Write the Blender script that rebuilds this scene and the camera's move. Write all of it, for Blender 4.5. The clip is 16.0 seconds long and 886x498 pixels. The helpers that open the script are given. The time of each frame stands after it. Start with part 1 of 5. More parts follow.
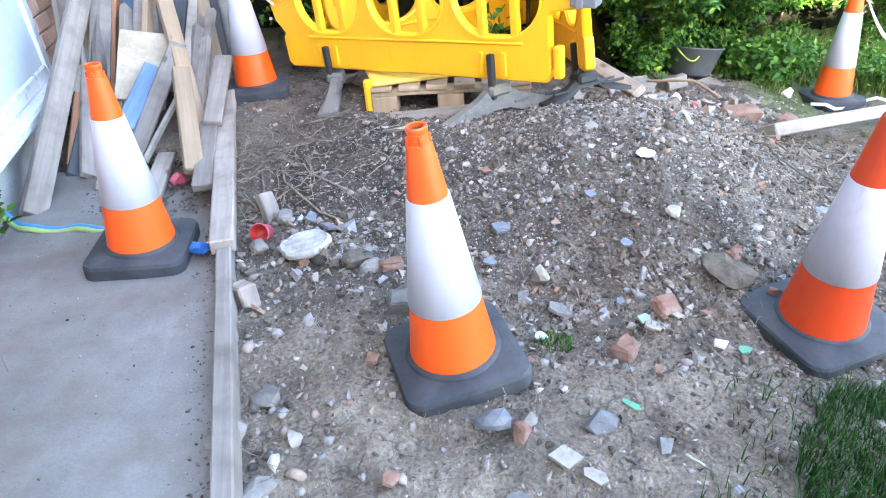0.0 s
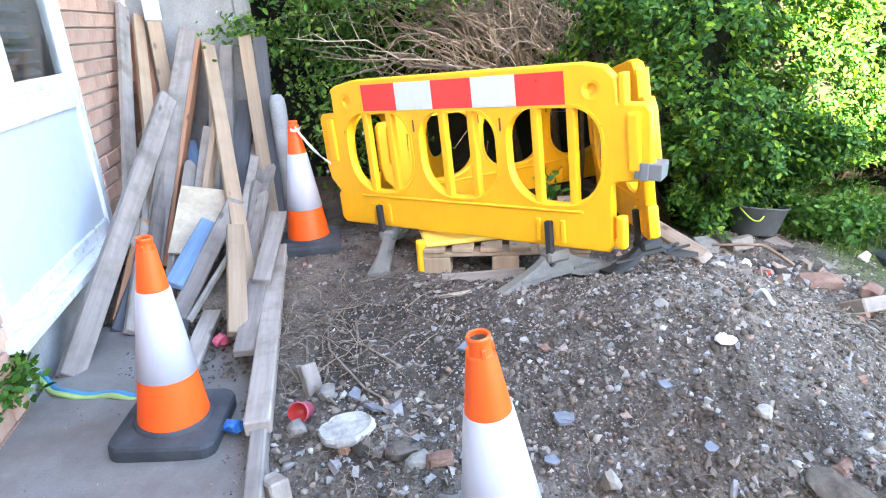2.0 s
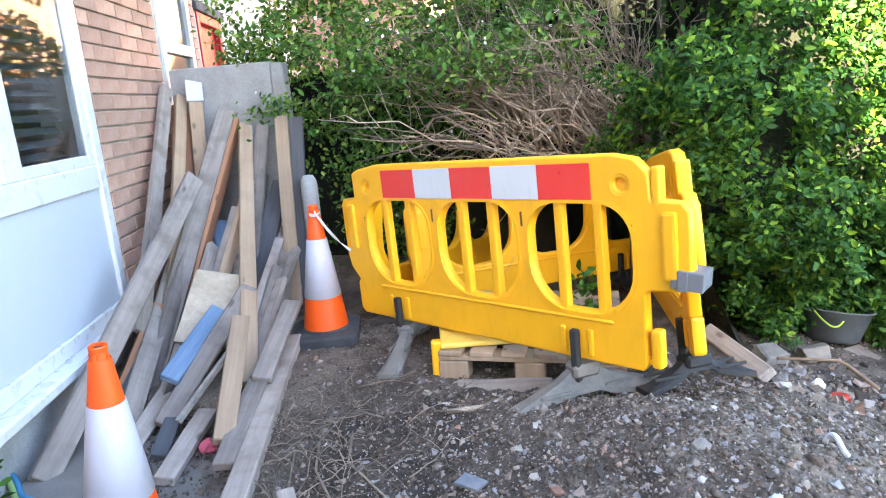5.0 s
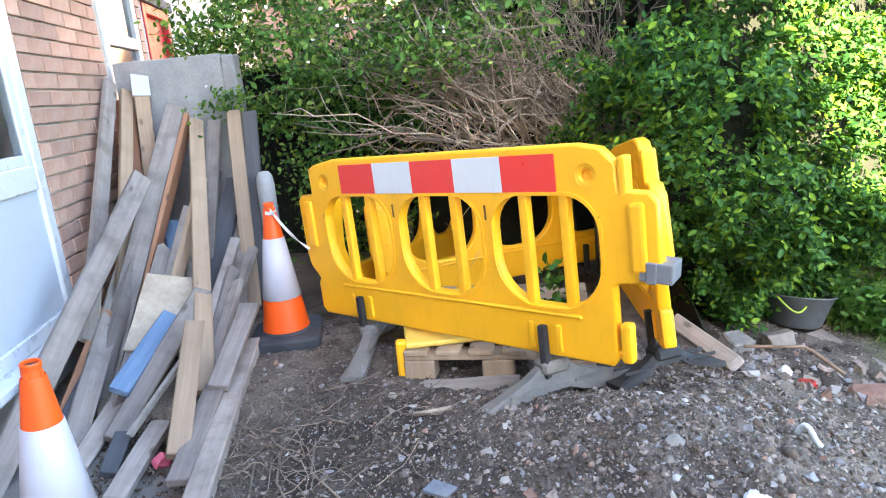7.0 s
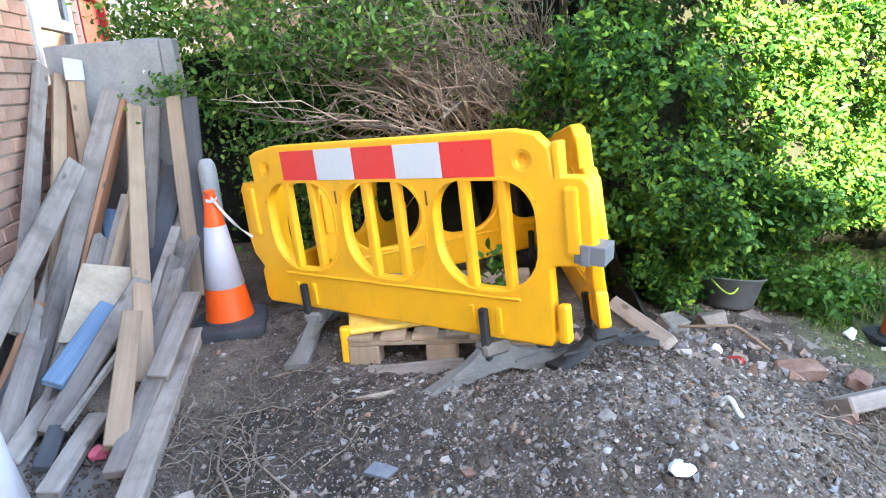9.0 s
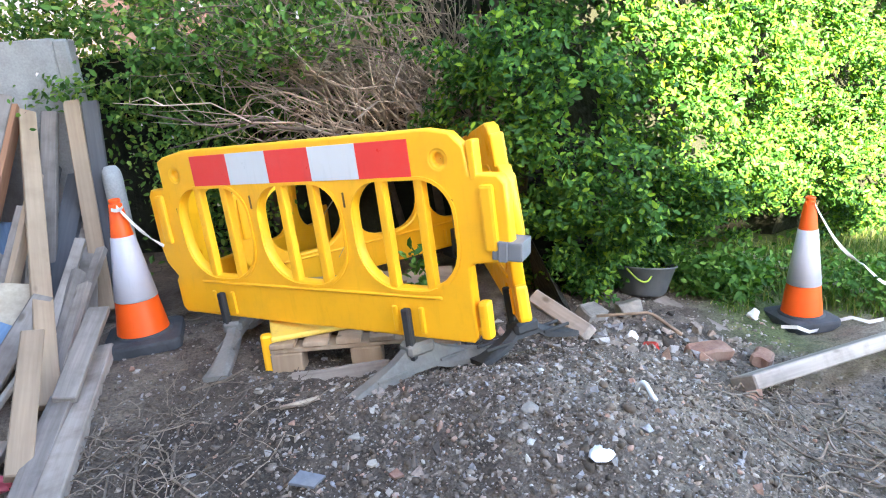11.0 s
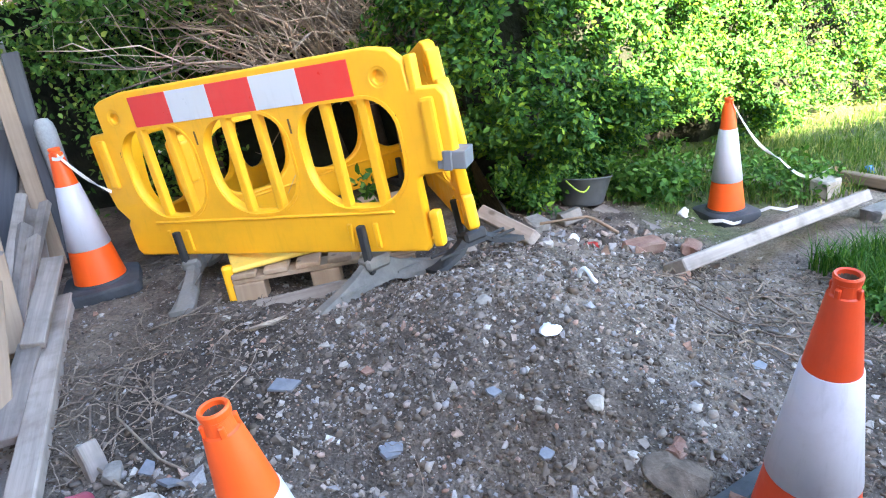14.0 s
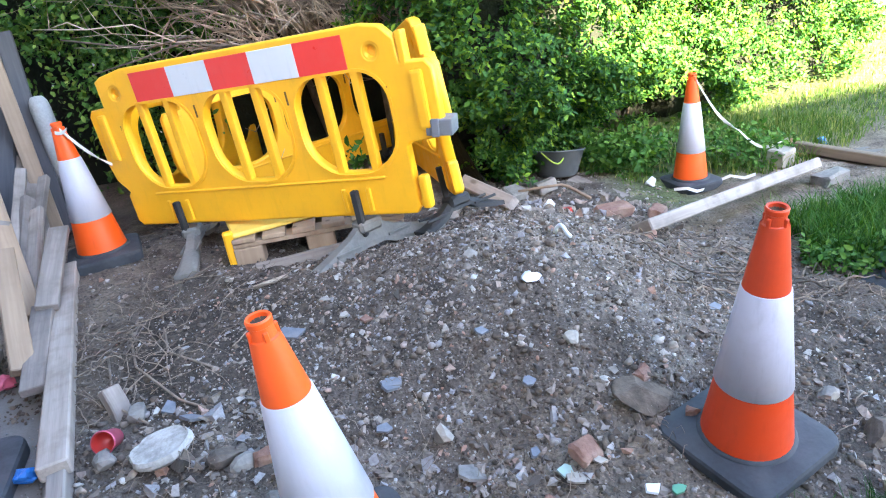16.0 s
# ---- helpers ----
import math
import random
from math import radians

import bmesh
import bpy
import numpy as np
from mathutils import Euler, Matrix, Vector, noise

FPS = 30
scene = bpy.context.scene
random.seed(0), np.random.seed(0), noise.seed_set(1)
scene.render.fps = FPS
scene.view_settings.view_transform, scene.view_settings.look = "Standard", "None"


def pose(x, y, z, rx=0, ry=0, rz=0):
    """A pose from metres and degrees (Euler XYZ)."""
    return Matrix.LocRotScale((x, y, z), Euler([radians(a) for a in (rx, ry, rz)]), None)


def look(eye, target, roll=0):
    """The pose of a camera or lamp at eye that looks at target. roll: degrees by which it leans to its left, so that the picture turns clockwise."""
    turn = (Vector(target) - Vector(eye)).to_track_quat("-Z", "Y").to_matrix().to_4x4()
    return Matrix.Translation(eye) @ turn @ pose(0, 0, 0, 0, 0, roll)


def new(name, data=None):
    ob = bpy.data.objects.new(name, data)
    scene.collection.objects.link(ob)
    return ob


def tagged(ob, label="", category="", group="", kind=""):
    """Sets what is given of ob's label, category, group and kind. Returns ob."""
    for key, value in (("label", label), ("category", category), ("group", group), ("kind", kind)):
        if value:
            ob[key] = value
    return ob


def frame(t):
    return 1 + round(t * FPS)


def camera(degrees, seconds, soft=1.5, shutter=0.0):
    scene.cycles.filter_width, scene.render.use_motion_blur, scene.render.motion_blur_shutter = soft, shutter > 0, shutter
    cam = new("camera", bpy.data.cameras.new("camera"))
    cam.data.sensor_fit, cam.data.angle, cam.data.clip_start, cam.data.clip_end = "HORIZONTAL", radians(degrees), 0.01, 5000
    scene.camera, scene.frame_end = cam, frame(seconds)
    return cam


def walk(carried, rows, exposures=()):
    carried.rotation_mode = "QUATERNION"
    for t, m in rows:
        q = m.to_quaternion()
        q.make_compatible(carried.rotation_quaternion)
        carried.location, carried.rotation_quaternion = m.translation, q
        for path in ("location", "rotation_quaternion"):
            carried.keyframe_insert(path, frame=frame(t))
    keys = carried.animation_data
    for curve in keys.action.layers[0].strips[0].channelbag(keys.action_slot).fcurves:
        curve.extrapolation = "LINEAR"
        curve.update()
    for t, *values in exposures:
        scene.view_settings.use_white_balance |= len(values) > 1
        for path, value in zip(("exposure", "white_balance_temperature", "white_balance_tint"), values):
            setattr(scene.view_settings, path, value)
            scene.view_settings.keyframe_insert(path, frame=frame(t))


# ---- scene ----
cam = camera(69.6, 16.0, soft=1.1)
PATH = [
    (0, (0.291, 0.218, 1.199), (0.08, 1.908, 0.15), -4.2),
    (0.5, (0.272, 0.211, 1.223), (-0.016, 1.958, 0.292), -3.8),
    (1, (0.269, 0.259, 1.251), (0.002, 2.061, 0.425), -3.2),
    (1.5, (0.258, 0.35, 1.264), (-0.054, 2.177, 0.513), -3.9),
    (2, (0.234, 0.441, 1.284), (-0.111, 2.289, 0.6), -4.1),
    (2.5, (0.223, 0.519, 1.297), (-0.136, 2.392, 0.696), -3.9),
    (3, (0.255, 0.574, 1.303), (-0.165, 2.458, 0.778), -4.3),
    (3.5, (0.352, 0.653, 1.307), (-0.208, 2.509, 0.816), -4.1),
    (6, (0.399, 0.852, 1.317), (-0.148, 2.719, 0.853), -4.3),
    (6.5, (0.381, 0.881, 1.311), (-0.129, 2.748, 0.807), -4.8),
    (7, (0.382, 0.88, 1.306), (-0.07, 2.763, 0.806), -4.8),
    (7.5, (0.387, 0.871, 1.298), (-0.022, 2.761, 0.788), -4.5),
    (8, (0.407, 0.867, 1.289), (0.049, 2.762, 0.758), -4.3),
    (10.3, (0.449, 0.864, 1.295), (0.249, 2.778, 0.75), -4.8),
    (10.5, (0.452, 0.864, 1.296), (0.296, 2.783, 0.752), -4.8),
    (11, (0.461, 0.873, 1.29), (0.37, 2.791, 0.73), -4.8),
    (11.5, (0.476, 0.872, 1.275), (0.38, 2.788, 0.707), -5.4),
    (12, (0.512, 0.849, 1.253), (0.449, 2.753, 0.645), -5.6),
    (12.5, (0.55, 0.812, 1.237), (0.495, 2.696, 0.57), -5.7),
    (13, (0.578, 0.755, 1.23), (0.447, 2.621, 0.523), -7.3),
    (13.5, (0.537, 0.729, 1.229), (0.426, 2.596, 0.521), -7.5),
    (14, (0.439, 0.713, 1.222), (0.492, 2.571, 0.483), -8.4),
    (14.5, (0.369, 0.683, 1.224), (0.594, 2.521, 0.468), -8.6),
    (15, (0.356, 0.652, 1.223), (0.646, 2.463, 0.425), -8.8),
    (15.5, (0.367, 0.572, 1.225), (0.572, 2.396, 0.429), -8.9),
    (16, (0.368, 0.49, 1.223), (0.489, 2.322, 0.43), -8.4),
]
walk(cam, [(t, look(eye, target, roll)) for t, eye, target, roll in PATH], [(0.0, 5.44, 6620, 11), (2.0, 5.32, 6660, 12), (4.0, 4.90, 6560, 12), (11.0, 4.90, 6560, 11), (13.0, 4.91, 6380, 12), (16.0, 4.94, 6260, 12)])

# ---- light ----
SUN = Vector((0.48, -2.94, 1.25)).normalized()
world = bpy.data.worlds.new("sky")
scene.world = world
world.use_nodes = True
wn = world.node_tree
sky = wn.nodes.new("ShaderNodeTexSky")
sky.sky_type, sky.sun_disc = "NISHITA", False
sky.sun_elevation = math.asin(SUN.z)
sky.sun_rotation = math.atan2(SUN.x, SUN.y)
wn.links.new(sky.outputs[0], wn.nodes["Background"].inputs[0])
wn.nodes["Background"].inputs[1].default_value = 0.070
sun = new("sun", bpy.data.lights.new("sun", "SUN"))
sun.data.energy, sun.data.angle, sun.data.color = 4.0, radians(0.6), (1.0, 0.86, 0.58)
sun.matrix_world = look(SUN * 30, (0, 0, 0))


# ---- materials ----
def material(name, rough=0.8, metal=0.0):
    m = bpy.data.materials.new(name)
    m.use_nodes = True
    b = m.node_tree.nodes["Principled BSDF"]
    b.inputs["Roughness"].default_value, b.inputs["Metallic"].default_value = rough, metal
    return m, m.node_tree, b


def node(nt, kind, **values):
    n = nt.nodes.new(kind)
    for k, v in values.items():
        n.inputs[k.replace("_", " ")].default_value = v
    return n


def ramp(nt, fac, stops):
    r = nt.nodes.new("ShaderNodeValToRGB")
    e = r.color_ramp.elements
    while len(e) < len(stops):
        e.new(0.5)
    for k, (p, c) in zip(e, stops):
        k.position, k.color = p, (*c, 1)
    nt.links.new(fac, r.inputs[0])
    return r.outputs[0]


def mix(nt, fac, a, b, mode="MIX"):
    n = nt.nodes.new("ShaderNodeMix")
    n.data_type, n.blend_type = "RGBA", mode
    for sock, v in ((n.inputs[0], fac), (n.inputs[6], a), (n.inputs[7], b)):
        if isinstance(v, (int, float)):
            sock.default_value = v
        elif isinstance(v, tuple):
            sock.default_value = (*v, 1)
        else:
            nt.links.new(v, sock)
    return n.outputs[2]


def noise_tex(nt, scale, detail=4.0, stretch=None, rough=0.6):
    c = nt.nodes.new("ShaderNodeTexCoord")
    n = node(nt, "ShaderNodeTexNoise", Scale=scale, Detail=detail, Roughness=rough)
    if stretch:
        mp = nt.nodes.new("ShaderNodeMapping")
        mp.inputs["Scale"].default_value = stretch
        nt.links.new(c.outputs["Object"], mp.inputs[0])
        nt.links.new(mp.outputs[0], n.inputs[0])
    else:
        nt.links.new(c.outputs["Object"], n.inputs[0])
    return n.outputs[0]


def bump(nt, b, height, strength, distance):
    n = node(nt, "ShaderNodeBump", Strength=strength, Distance=distance)
    nt.links.new(height, n.inputs["Height"])
    nt.links.new(n.outputs[0], b.inputs["Normal"])


def surface(name, stops, scale, rough=0.8, metal=0.0, fine=60.0, relief=0.3, depth=0.004, dirt=0.0, dirt_colour=(0.12, 0.09, 0.07),
            stretch=None, vary=0.0, island=False):
    """A worn surface: colours over broad noise, a finer grain, dirt in patches, and relief."""
    m, nt, b = material(name, rough, metal)
    col = ramp(nt, noise_tex(nt, scale, 5, stretch), stops)
    grain = noise_tex(nt, fine, 3, stretch)
    col = mix(nt, 0.16 if stretch else 0.30, col, ramp(nt, grain, [(0.3, (0.45, 0.45, 0.45)), (0.7, (1.15, 1.15, 1.15))]), "MULTIPLY")
    if stretch:
        c = nt.nodes.new("ShaderNodeTexCoord")
        mp = nt.nodes.new("ShaderNodeMapping")
        mp.inputs["Scale"].default_value = (1, 1, 0.45)
        vo = node(nt, "ShaderNodeTexVoronoi", Scale=9.0)
        info = nt.nodes.new("ShaderNodeObjectInfo")
        nt.links.new(c.outputs["Object"], mp.inputs[0])
        nt.links.new(info.outputs["Random"], mp.inputs["Location"])
        nt.links.new(mp.outputs[0], vo.inputs["Vector"])
        knot = ramp(nt, vo.outputs["Distance"], [(0.06, (0.75, 0.75, 0.75)), (0.14, (0, 0, 0))])
        col = mix(nt, knot, col, (0.07, 0.05, 0.035))
    if dirt:
        patch = ramp(nt, noise_tex(nt, 7, 6), [(0.45, (0, 0, 0)), (0.75, (dirt, dirt, dirt))])
        col = mix(nt, patch, col, dirt_colour)
    if vary:
        if island:
            rnd = nt.nodes.new("ShaderNodeNewGeometry").outputs["Random Per Island"]
        else:
            rnd = nt.nodes.new("ShaderNodeObjectInfo").outputs["Random"]
        lo, hi = 1 - vary, 1 + vary
        col = mix(nt, 1.0, col, ramp(nt, rnd, [(0, (lo, lo, lo)), (1, (hi, hi * 0.98, hi * 0.95))]), "MULTIPLY")
    nt.links.new(col, b.inputs["Base Color"])
    bump(nt, b, grain, relief, depth)
    return m


def plastic(name, colour, rough, dirt, dirt_colour=(0.16, 0.12, 0.08), sub=0.0):
    m, nt, b = material(name, rough)
    patch = ramp(nt, noise_tex(nt, 9, 7, None, 0.7), [(0.48, (0, 0, 0)), (0.8, (dirt, dirt, dirt))])
    streak = ramp(nt, noise_tex(nt, 40, 4, (1, 1, 0.15)), [(0.55, (0, 0, 0)), (0.8, (dirt, dirt, dirt))])
    col = mix(nt, patch, colour, dirt_colour)
    col = mix(nt, streak, col, tuple(0.5 * c for c in colour))
    nt.links.new(col, b.inputs["Base Color"])
    r = ramp(nt, noise_tex(nt, 14, 4), [(0.3, (rough - 0.1,) * 3), (0.7, (rough + 0.15,) * 3)])
    nt.links.new(r, b.inputs["Roughness"])
    bump(nt, b, noise_tex(nt, 120, 3), 0.12, 0.002)
    return m


def foliage(name, dark, light, tip):
    m, nt, b = material(name, 0.5)
    b.inputs["Specular IOR Level"].default_value = 0.18
    rnd = nt.nodes.new("ShaderNodeNewGeometry").outputs["Random Per Island"]
    col = ramp(nt, rnd, [(0.0, dark), (0.7, light), (1.0, tip)])
    nt.links.new(col, b.inputs["Base Color"])
    tr = nt.nodes.new("ShaderNodeBsdfTranslucent")
    nt.links.new(mix(nt, 1.0, col, (1.6, 1.5, 0.35), "MULTIPLY"), tr.inputs[0])
    add = nt.nodes.new("ShaderNodeMixShader")
    add.inputs[0].default_value = 0.28
    out = nt.nodes["Material Output"]
    nt.links.new(b.outputs[0], add.inputs[1])
    nt.links.new(tr.outputs[0], add.inputs[2])
    nt.links.new(add.outputs[0], out.inputs[0])
    return m


def soil_material():
    """Trodden tan earth with fine cracks, dug earth, darker earth and rough turf, shared out by the ground's own colour
    attribute.
    """
    m, nt, b = material("soil", 0.95)
    at = nt.nodes.new("ShaderNodeAttribute")
    at.attribute_name = "kind"
    sep = nt.nodes.new("ShaderNodeSeparateColor")
    nt.links.new(at.outputs["Color"], sep.inputs[0])
    dry = ramp(nt, noise_tex(nt, 5, 8), [(0.3, (0.105, 0.078, 0.058)), (0.5, (0.225, 0.175, 0.135)), (0.7, (0.355, 0.290, 0.230))])
    dug = ramp(nt, noise_tex(nt, 6, 8), [(0.3, (0.042, 0.032, 0.026)), (0.5, (0.125, 0.099, 0.081)), (0.72, (0.27, 0.224, 0.188))])
    turf = ramp(nt, noise_tex(nt, 9, 7), [(0.3, (0.05, 0.07, 0.02)), (0.55, (0.11, 0.14, 0.045)), (0.75, (0.29, 0.24, 0.10))])
    c = nt.nodes.new("ShaderNodeTexCoord")
    warp = node(nt, "ShaderNodeTexNoise", Scale=9.0, Detail=3.0)
    nt.links.new(c.outputs["Object"], warp.inputs[0])
    bent = mix(nt, 0.12, c.outputs["Object"], warp.outputs["Color"])
    vo = node(nt, "ShaderNodeTexVoronoi", Scale=8.5)
    vo.feature = "DISTANCE_TO_EDGE"
    nt.links.new(bent, vo.inputs["Vector"])
    where = ramp(nt, noise_tex(nt, 3.1, 3), [(0.48, (0, 0, 0)), (0.60, (1, 1, 1))])
    crack = mix(nt, 1.0, ramp(nt, vo.outputs["Distance"], [(0.010, (0.85, 0.85, 0.85)), (0.040, (0, 0, 0))]), where, "MULTIPLY")
    dry = mix(nt, crack, dry, (0.055, 0.042, 0.033))
    col = mix(nt, sep.outputs[0], dry, dug)
    col = mix(nt, sep.outputs[1], col, turf)
    dark_soil = ramp(nt, noise_tex(nt, 7, 6), [(0.32, (0.030, 0.022, 0.017)), (0.55, (0.070, 0.053, 0.042)), (0.75, (0.135, 0.106, 0.085))])
    col = mix(nt, sep.outputs[2], col, dark_soil)
    grit = noise_tex(nt, 90, 4)
    col = mix(nt, 0.6, col, ramp(nt, grit, [(0.32, (0.35, 0.32, 0.30)), (0.5, (0.9, 0.9, 0.9)), (0.68, (1.5, 1.48, 1.45))]), "MULTIPLY")
    nt.links.new(col, b.inputs["Base Color"])
    bump(nt, b, grit, 0.9, 0.028)
    return m


SOIL = soil_material()
CONCRETE = surface("concrete", [(0.3, (0.125, 0.112, 0.102)), (0.55, (0.195, 0.178, 0.166)), (0.75, (0.26, 0.240, 0.226))], 2.2, 0.9, fine=140, relief=0.4, depth=0.003, dirt=0.85, dirt_colour=(0.135, 0.108, 0.088))
SLAB = surface("cast_concrete", [(0.3, (0.30, 0.31, 0.31)), (0.7, (0.43, 0.44, 0.44))], 4.0, 0.9, fine=90, relief=0.3, depth=0.003, dirt=0.3)
BRICK = surface("brick", [(0.3, (0.42, 0.235, 0.17)), (0.55, (0.54, 0.345, 0.265)), (0.75, (0.60, 0.43, 0.35))], 9.0, 0.9, fine=110, relief=0.4, depth=0.003, dirt=0.25, dirt_colour=(0.27, 0.18, 0.145), vary=0.22)
MORTAR = surface("mortar", [(0.3, (0.40, 0.37, 0.335)), (0.7, (0.56, 0.53, 0.49))], 12.0, 0.95, fine=150, relief=0.5)
BRICK_RUB = surface("broken_brick", [(0.3, (0.15, 0.075, 0.055)), (0.7, (0.30, 0.165, 0.12))], 14.0, 0.95, fine=90, relief=0.6, depth=0.006, dirt=0.7, dirt_colour=(0.24, 0.2, 0.17))
UPVC = plastic("white_plastic", (0.63, 0.65, 0.67), 0.3, 0.12, (0.5, 0.48, 0.45))
PANEL = plastic("white_panel", (0.50, 0.55, 0.61), 0.38, 0.02, (0.5, 0.52, 0.55))
YELLOW = plastic("yellow_plastic", (0.95, 0.47, 0.012), 0.40, 0.22, (0.50, 0.24, 0.03))
YELLOW_BOARD = plastic("yellow_board", (0.80, 0.56, 0.10), 0.55, 0.5, (0.4, 0.3, 0.14))
RED = plastic("red_sheeting", (0.80, 0.045, 0.035), 0.35, 0.12, (0.6, 0.25, 0.2))
WHITE = plastic("white_sheeting", (0.64, 0.66, 0.70), 0.35, 0.20, (0.55, 0.52, 0.48))
ORANGE = plastic("orange_plastic", (0.86, 0.098, 0.008), 0.45, 0.22, (0.45, 0.10, 0.03))
SLEEVE = plastic("reflective_sleeve", (0.45, 0.45, 0.52), 0.35, 0.35, (0.40, 0.34, 0.36))
# Darker orange and a greyer, dirtier sleeve for two of the cones.
DEEP_ORANGE = plastic("deep_orange_plastic", (0.54, 0.046, 0.007), 0.45, 0.35, (0.28, 0.05, 0.02))
OLD_SLEEVE = plastic("grubby_sleeve", (0.42, 0.405, 0.475), 0.4, 0.45, (0.30, 0.25, 0.27))
RUBBER = surface("black_rubber", [(0.3, (0.021, 0.024, 0.030)), (0.7, (0.044, 0.049, 0.058))], 8, 0.8, fine=80, relief=0.25, dirt=0.5, dirt_colour=(0.095, 0.098, 0.106))
BLACK = surface("clean_black_rubber", [(0.3, (0.010, 0.011, 0.014)), (0.7, (0.024, 0.026, 0.031))], 8, 0.7, fine=80, relief=0.25, dirt=0.3, dirt_colour=(0.07, 0.065, 0.06))
FOOT = surface("grey_rubber", [(0.3, (0.11, 0.11, 0.105)), (0.7, (0.20, 0.195, 0.185))], 8, 0.8, fine=80, relief=0.25, dirt=0.6, dirt_colour=(0.22, 0.185, 0.15))
STRAP = plastic("grey_strap", (0.16, 0.17, 0.19), 0.4, 0.2)
SLOT = plastic("painted_slot_shade", (0.16, 0.07, 0.012), 0.7, 0.4)
GREENISH = plastic("green_plastic", (0.09, 0.26, 0.16), 0.4, 0.4, (0.16, 0.15, 0.10))
SEA_GLASS = plastic("greenish_glazed_shard", (0.27, 0.36, 0.33), 0.35, 0.5, (0.2, 0.17, 0.13))
GREY_WOOD = surface("weathered_wood", [(0.25, (0.155, 0.128, 0.113)), (0.5, (0.295, 0.255, 0.232)), (0.75, (0.44, 0.395, 0.365))], 9, 0.85, fine=70, relief=0.6, depth=0.003, dirt=0.75, dirt_colour=(0.10, 0.08, 0.065), stretch=(1, 1, 0.06), vary=0.32)
TAN_WOOD = surface("bare_wood", [(0.25, (0.22, 0.15, 0.10)), (0.5, (0.36, 0.26, 0.18)), (0.75, (0.50, 0.385, 0.275))], 7, 0.8, fine=60, relief=0.4, depth=0.002, dirt=0.4, dirt_colour=(0.2, 0.14, 0.09), stretch=(1, 1, 0.06), vary=0.15)
RED_WOOD = surface("stained_wood", [(0.3, (0.30, 0.13, 0.07)), (0.7, (0.45, 0.24, 0.14))], 7, 0.8, fine=60, relief=0.4, stretch=(1, 1, 0.06), vary=0.2)
BLUE_WOOD = surface("blue_painted_wood", [(0.35, (0.08, 0.14, 0.24)), (0.55, (0.15, 0.23, 0.34)), (0.7, (0.33, 0.31, 0.28))], 9, 0.75, fine=70, relief=0.4, stretch=(1, 1, 0.1))
DARK_WOOD = surface("dark_wood", [(0.3, (0.06, 0.065, 0.08)), (0.7, (0.15, 0.15, 0.16))], 7, 0.85, fine=60, relief=0.5, stretch=(1, 1, 0.08), vary=0.2)
BROWN_WOOD = surface("brown_timber", [(0.3, (0.12, 0.08, 0.055)), (0.7, (0.26, 0.185, 0.13))], 7, 0.85, fine=60, relief=0.5, stretch=(1, 1, 0.06), vary=0.2)
PALE_BOARD = surface("pale_plywood", [(0.3, (0.36, 0.29, 0.215)), (0.7, (0.50, 0.42, 0.325))], 5, 0.8, fine=60, relief=0.2, dirt=0.3)
CLOD = surface("earth_clods", [(0.3, (0.048, 0.035, 0.026)), (0.7, (0.160, 0.122, 0.094))], 20, 0.95, fine=120, relief=0.6, depth=0.004, vary=0.4, island=True)
PALE_STONE = surface("pale_stone", [(0.3, (0.21, 0.19, 0.165)), (0.7, (0.40, 0.37, 0.335))], 14, 0.85, fine=90, relief=0.4, dirt=0.55, dirt_colour=(0.17, 0.135, 0.105), vary=0.15)
GREY_STONE = surface("grey_stone", [(0.3, (0.12, 0.112, 0.106)), (0.7, (0.265, 0.25, 0.235))], 14, 0.9, fine=90, relief=0.5, dirt=0.5, dirt_colour=(0.15, 0.12, 0.095), vary=0.25)
DISC = surface("dirty_white", [(0.35, (0.24, 0.225, 0.205)), (0.6, (0.47, 0.455, 0.435))], 18, 0.85, fine=90, relief=0.5, dirt=0.5, dirt_colour=(0.16, 0.13, 0.11))
SLATE = surface("slate", [(0.3, (0.105, 0.115, 0.140)), (0.7, (0.190, 0.203, 0.235))], 10, 0.65, fine=70, relief=0.3, dirt=0.55, dirt_colour=(0.15, 0.125, 0.11), vary=0.2)
TWIG = surface("dry_twig", [(0.3, (0.23, 0.180, 0.142)), (0.7, (0.53, 0.44, 0.355))], 12, 0.9, fine=80, relief=0.4, vary=0.4, island=True)
ROOT = surface("dry_root", [(0.3, (0.105, 0.080, 0.062)), (0.7, (0.27, 0.215, 0.172))], 12, 0.9, fine=80, relief=0.4, vary=0.45, island=True)
BARK = surface("bark", [(0.3, (0.07, 0.055, 0.045)), (0.7, (0.17, 0.135, 0.11))], 14, 0.95, fine=60, relief=0.7, depth=0.008)
# Near-black colour that paints the shade deep inside foliage.
FOLIAGE_SHADE = surface("painted_foliage_shade", [(0.3, (0.006, 0.008, 0.004)), (0.7, (0.016, 0.019, 0.010))], 6, 1.0, fine=30, relief=0.8, depth=0.03)
LEAF = foliage("privet_leaf", (0.013, 0.050, 0.014), (0.056, 0.156, 0.028), (0.195, 0.325, 0.030))
LEAF_B = foliage("shrub_leaf", (0.030, 0.085, 0.020), (0.095, 0.215, 0.045), (0.26, 0.38, 0.09))
GRASS = foliage("grass_blade", (0.014, 0.056, 0.009), (0.044, 0.128, 0.02), (0.12, 0.20, 0.04))
# Darker green blades, used for the grass edge beside the soil.
DARK_GRASS = foliage("dark_grass_blade", (0.007, 0.030, 0.009), (0.022, 0.074, 0.018), (0.055, 0.12, 0.03))
STRAW = foliage("straw_grass_blade", (0.07, 0.085, 0.018), (0.19, 0.19, 0.045), (0.42, 0.35, 0.13))
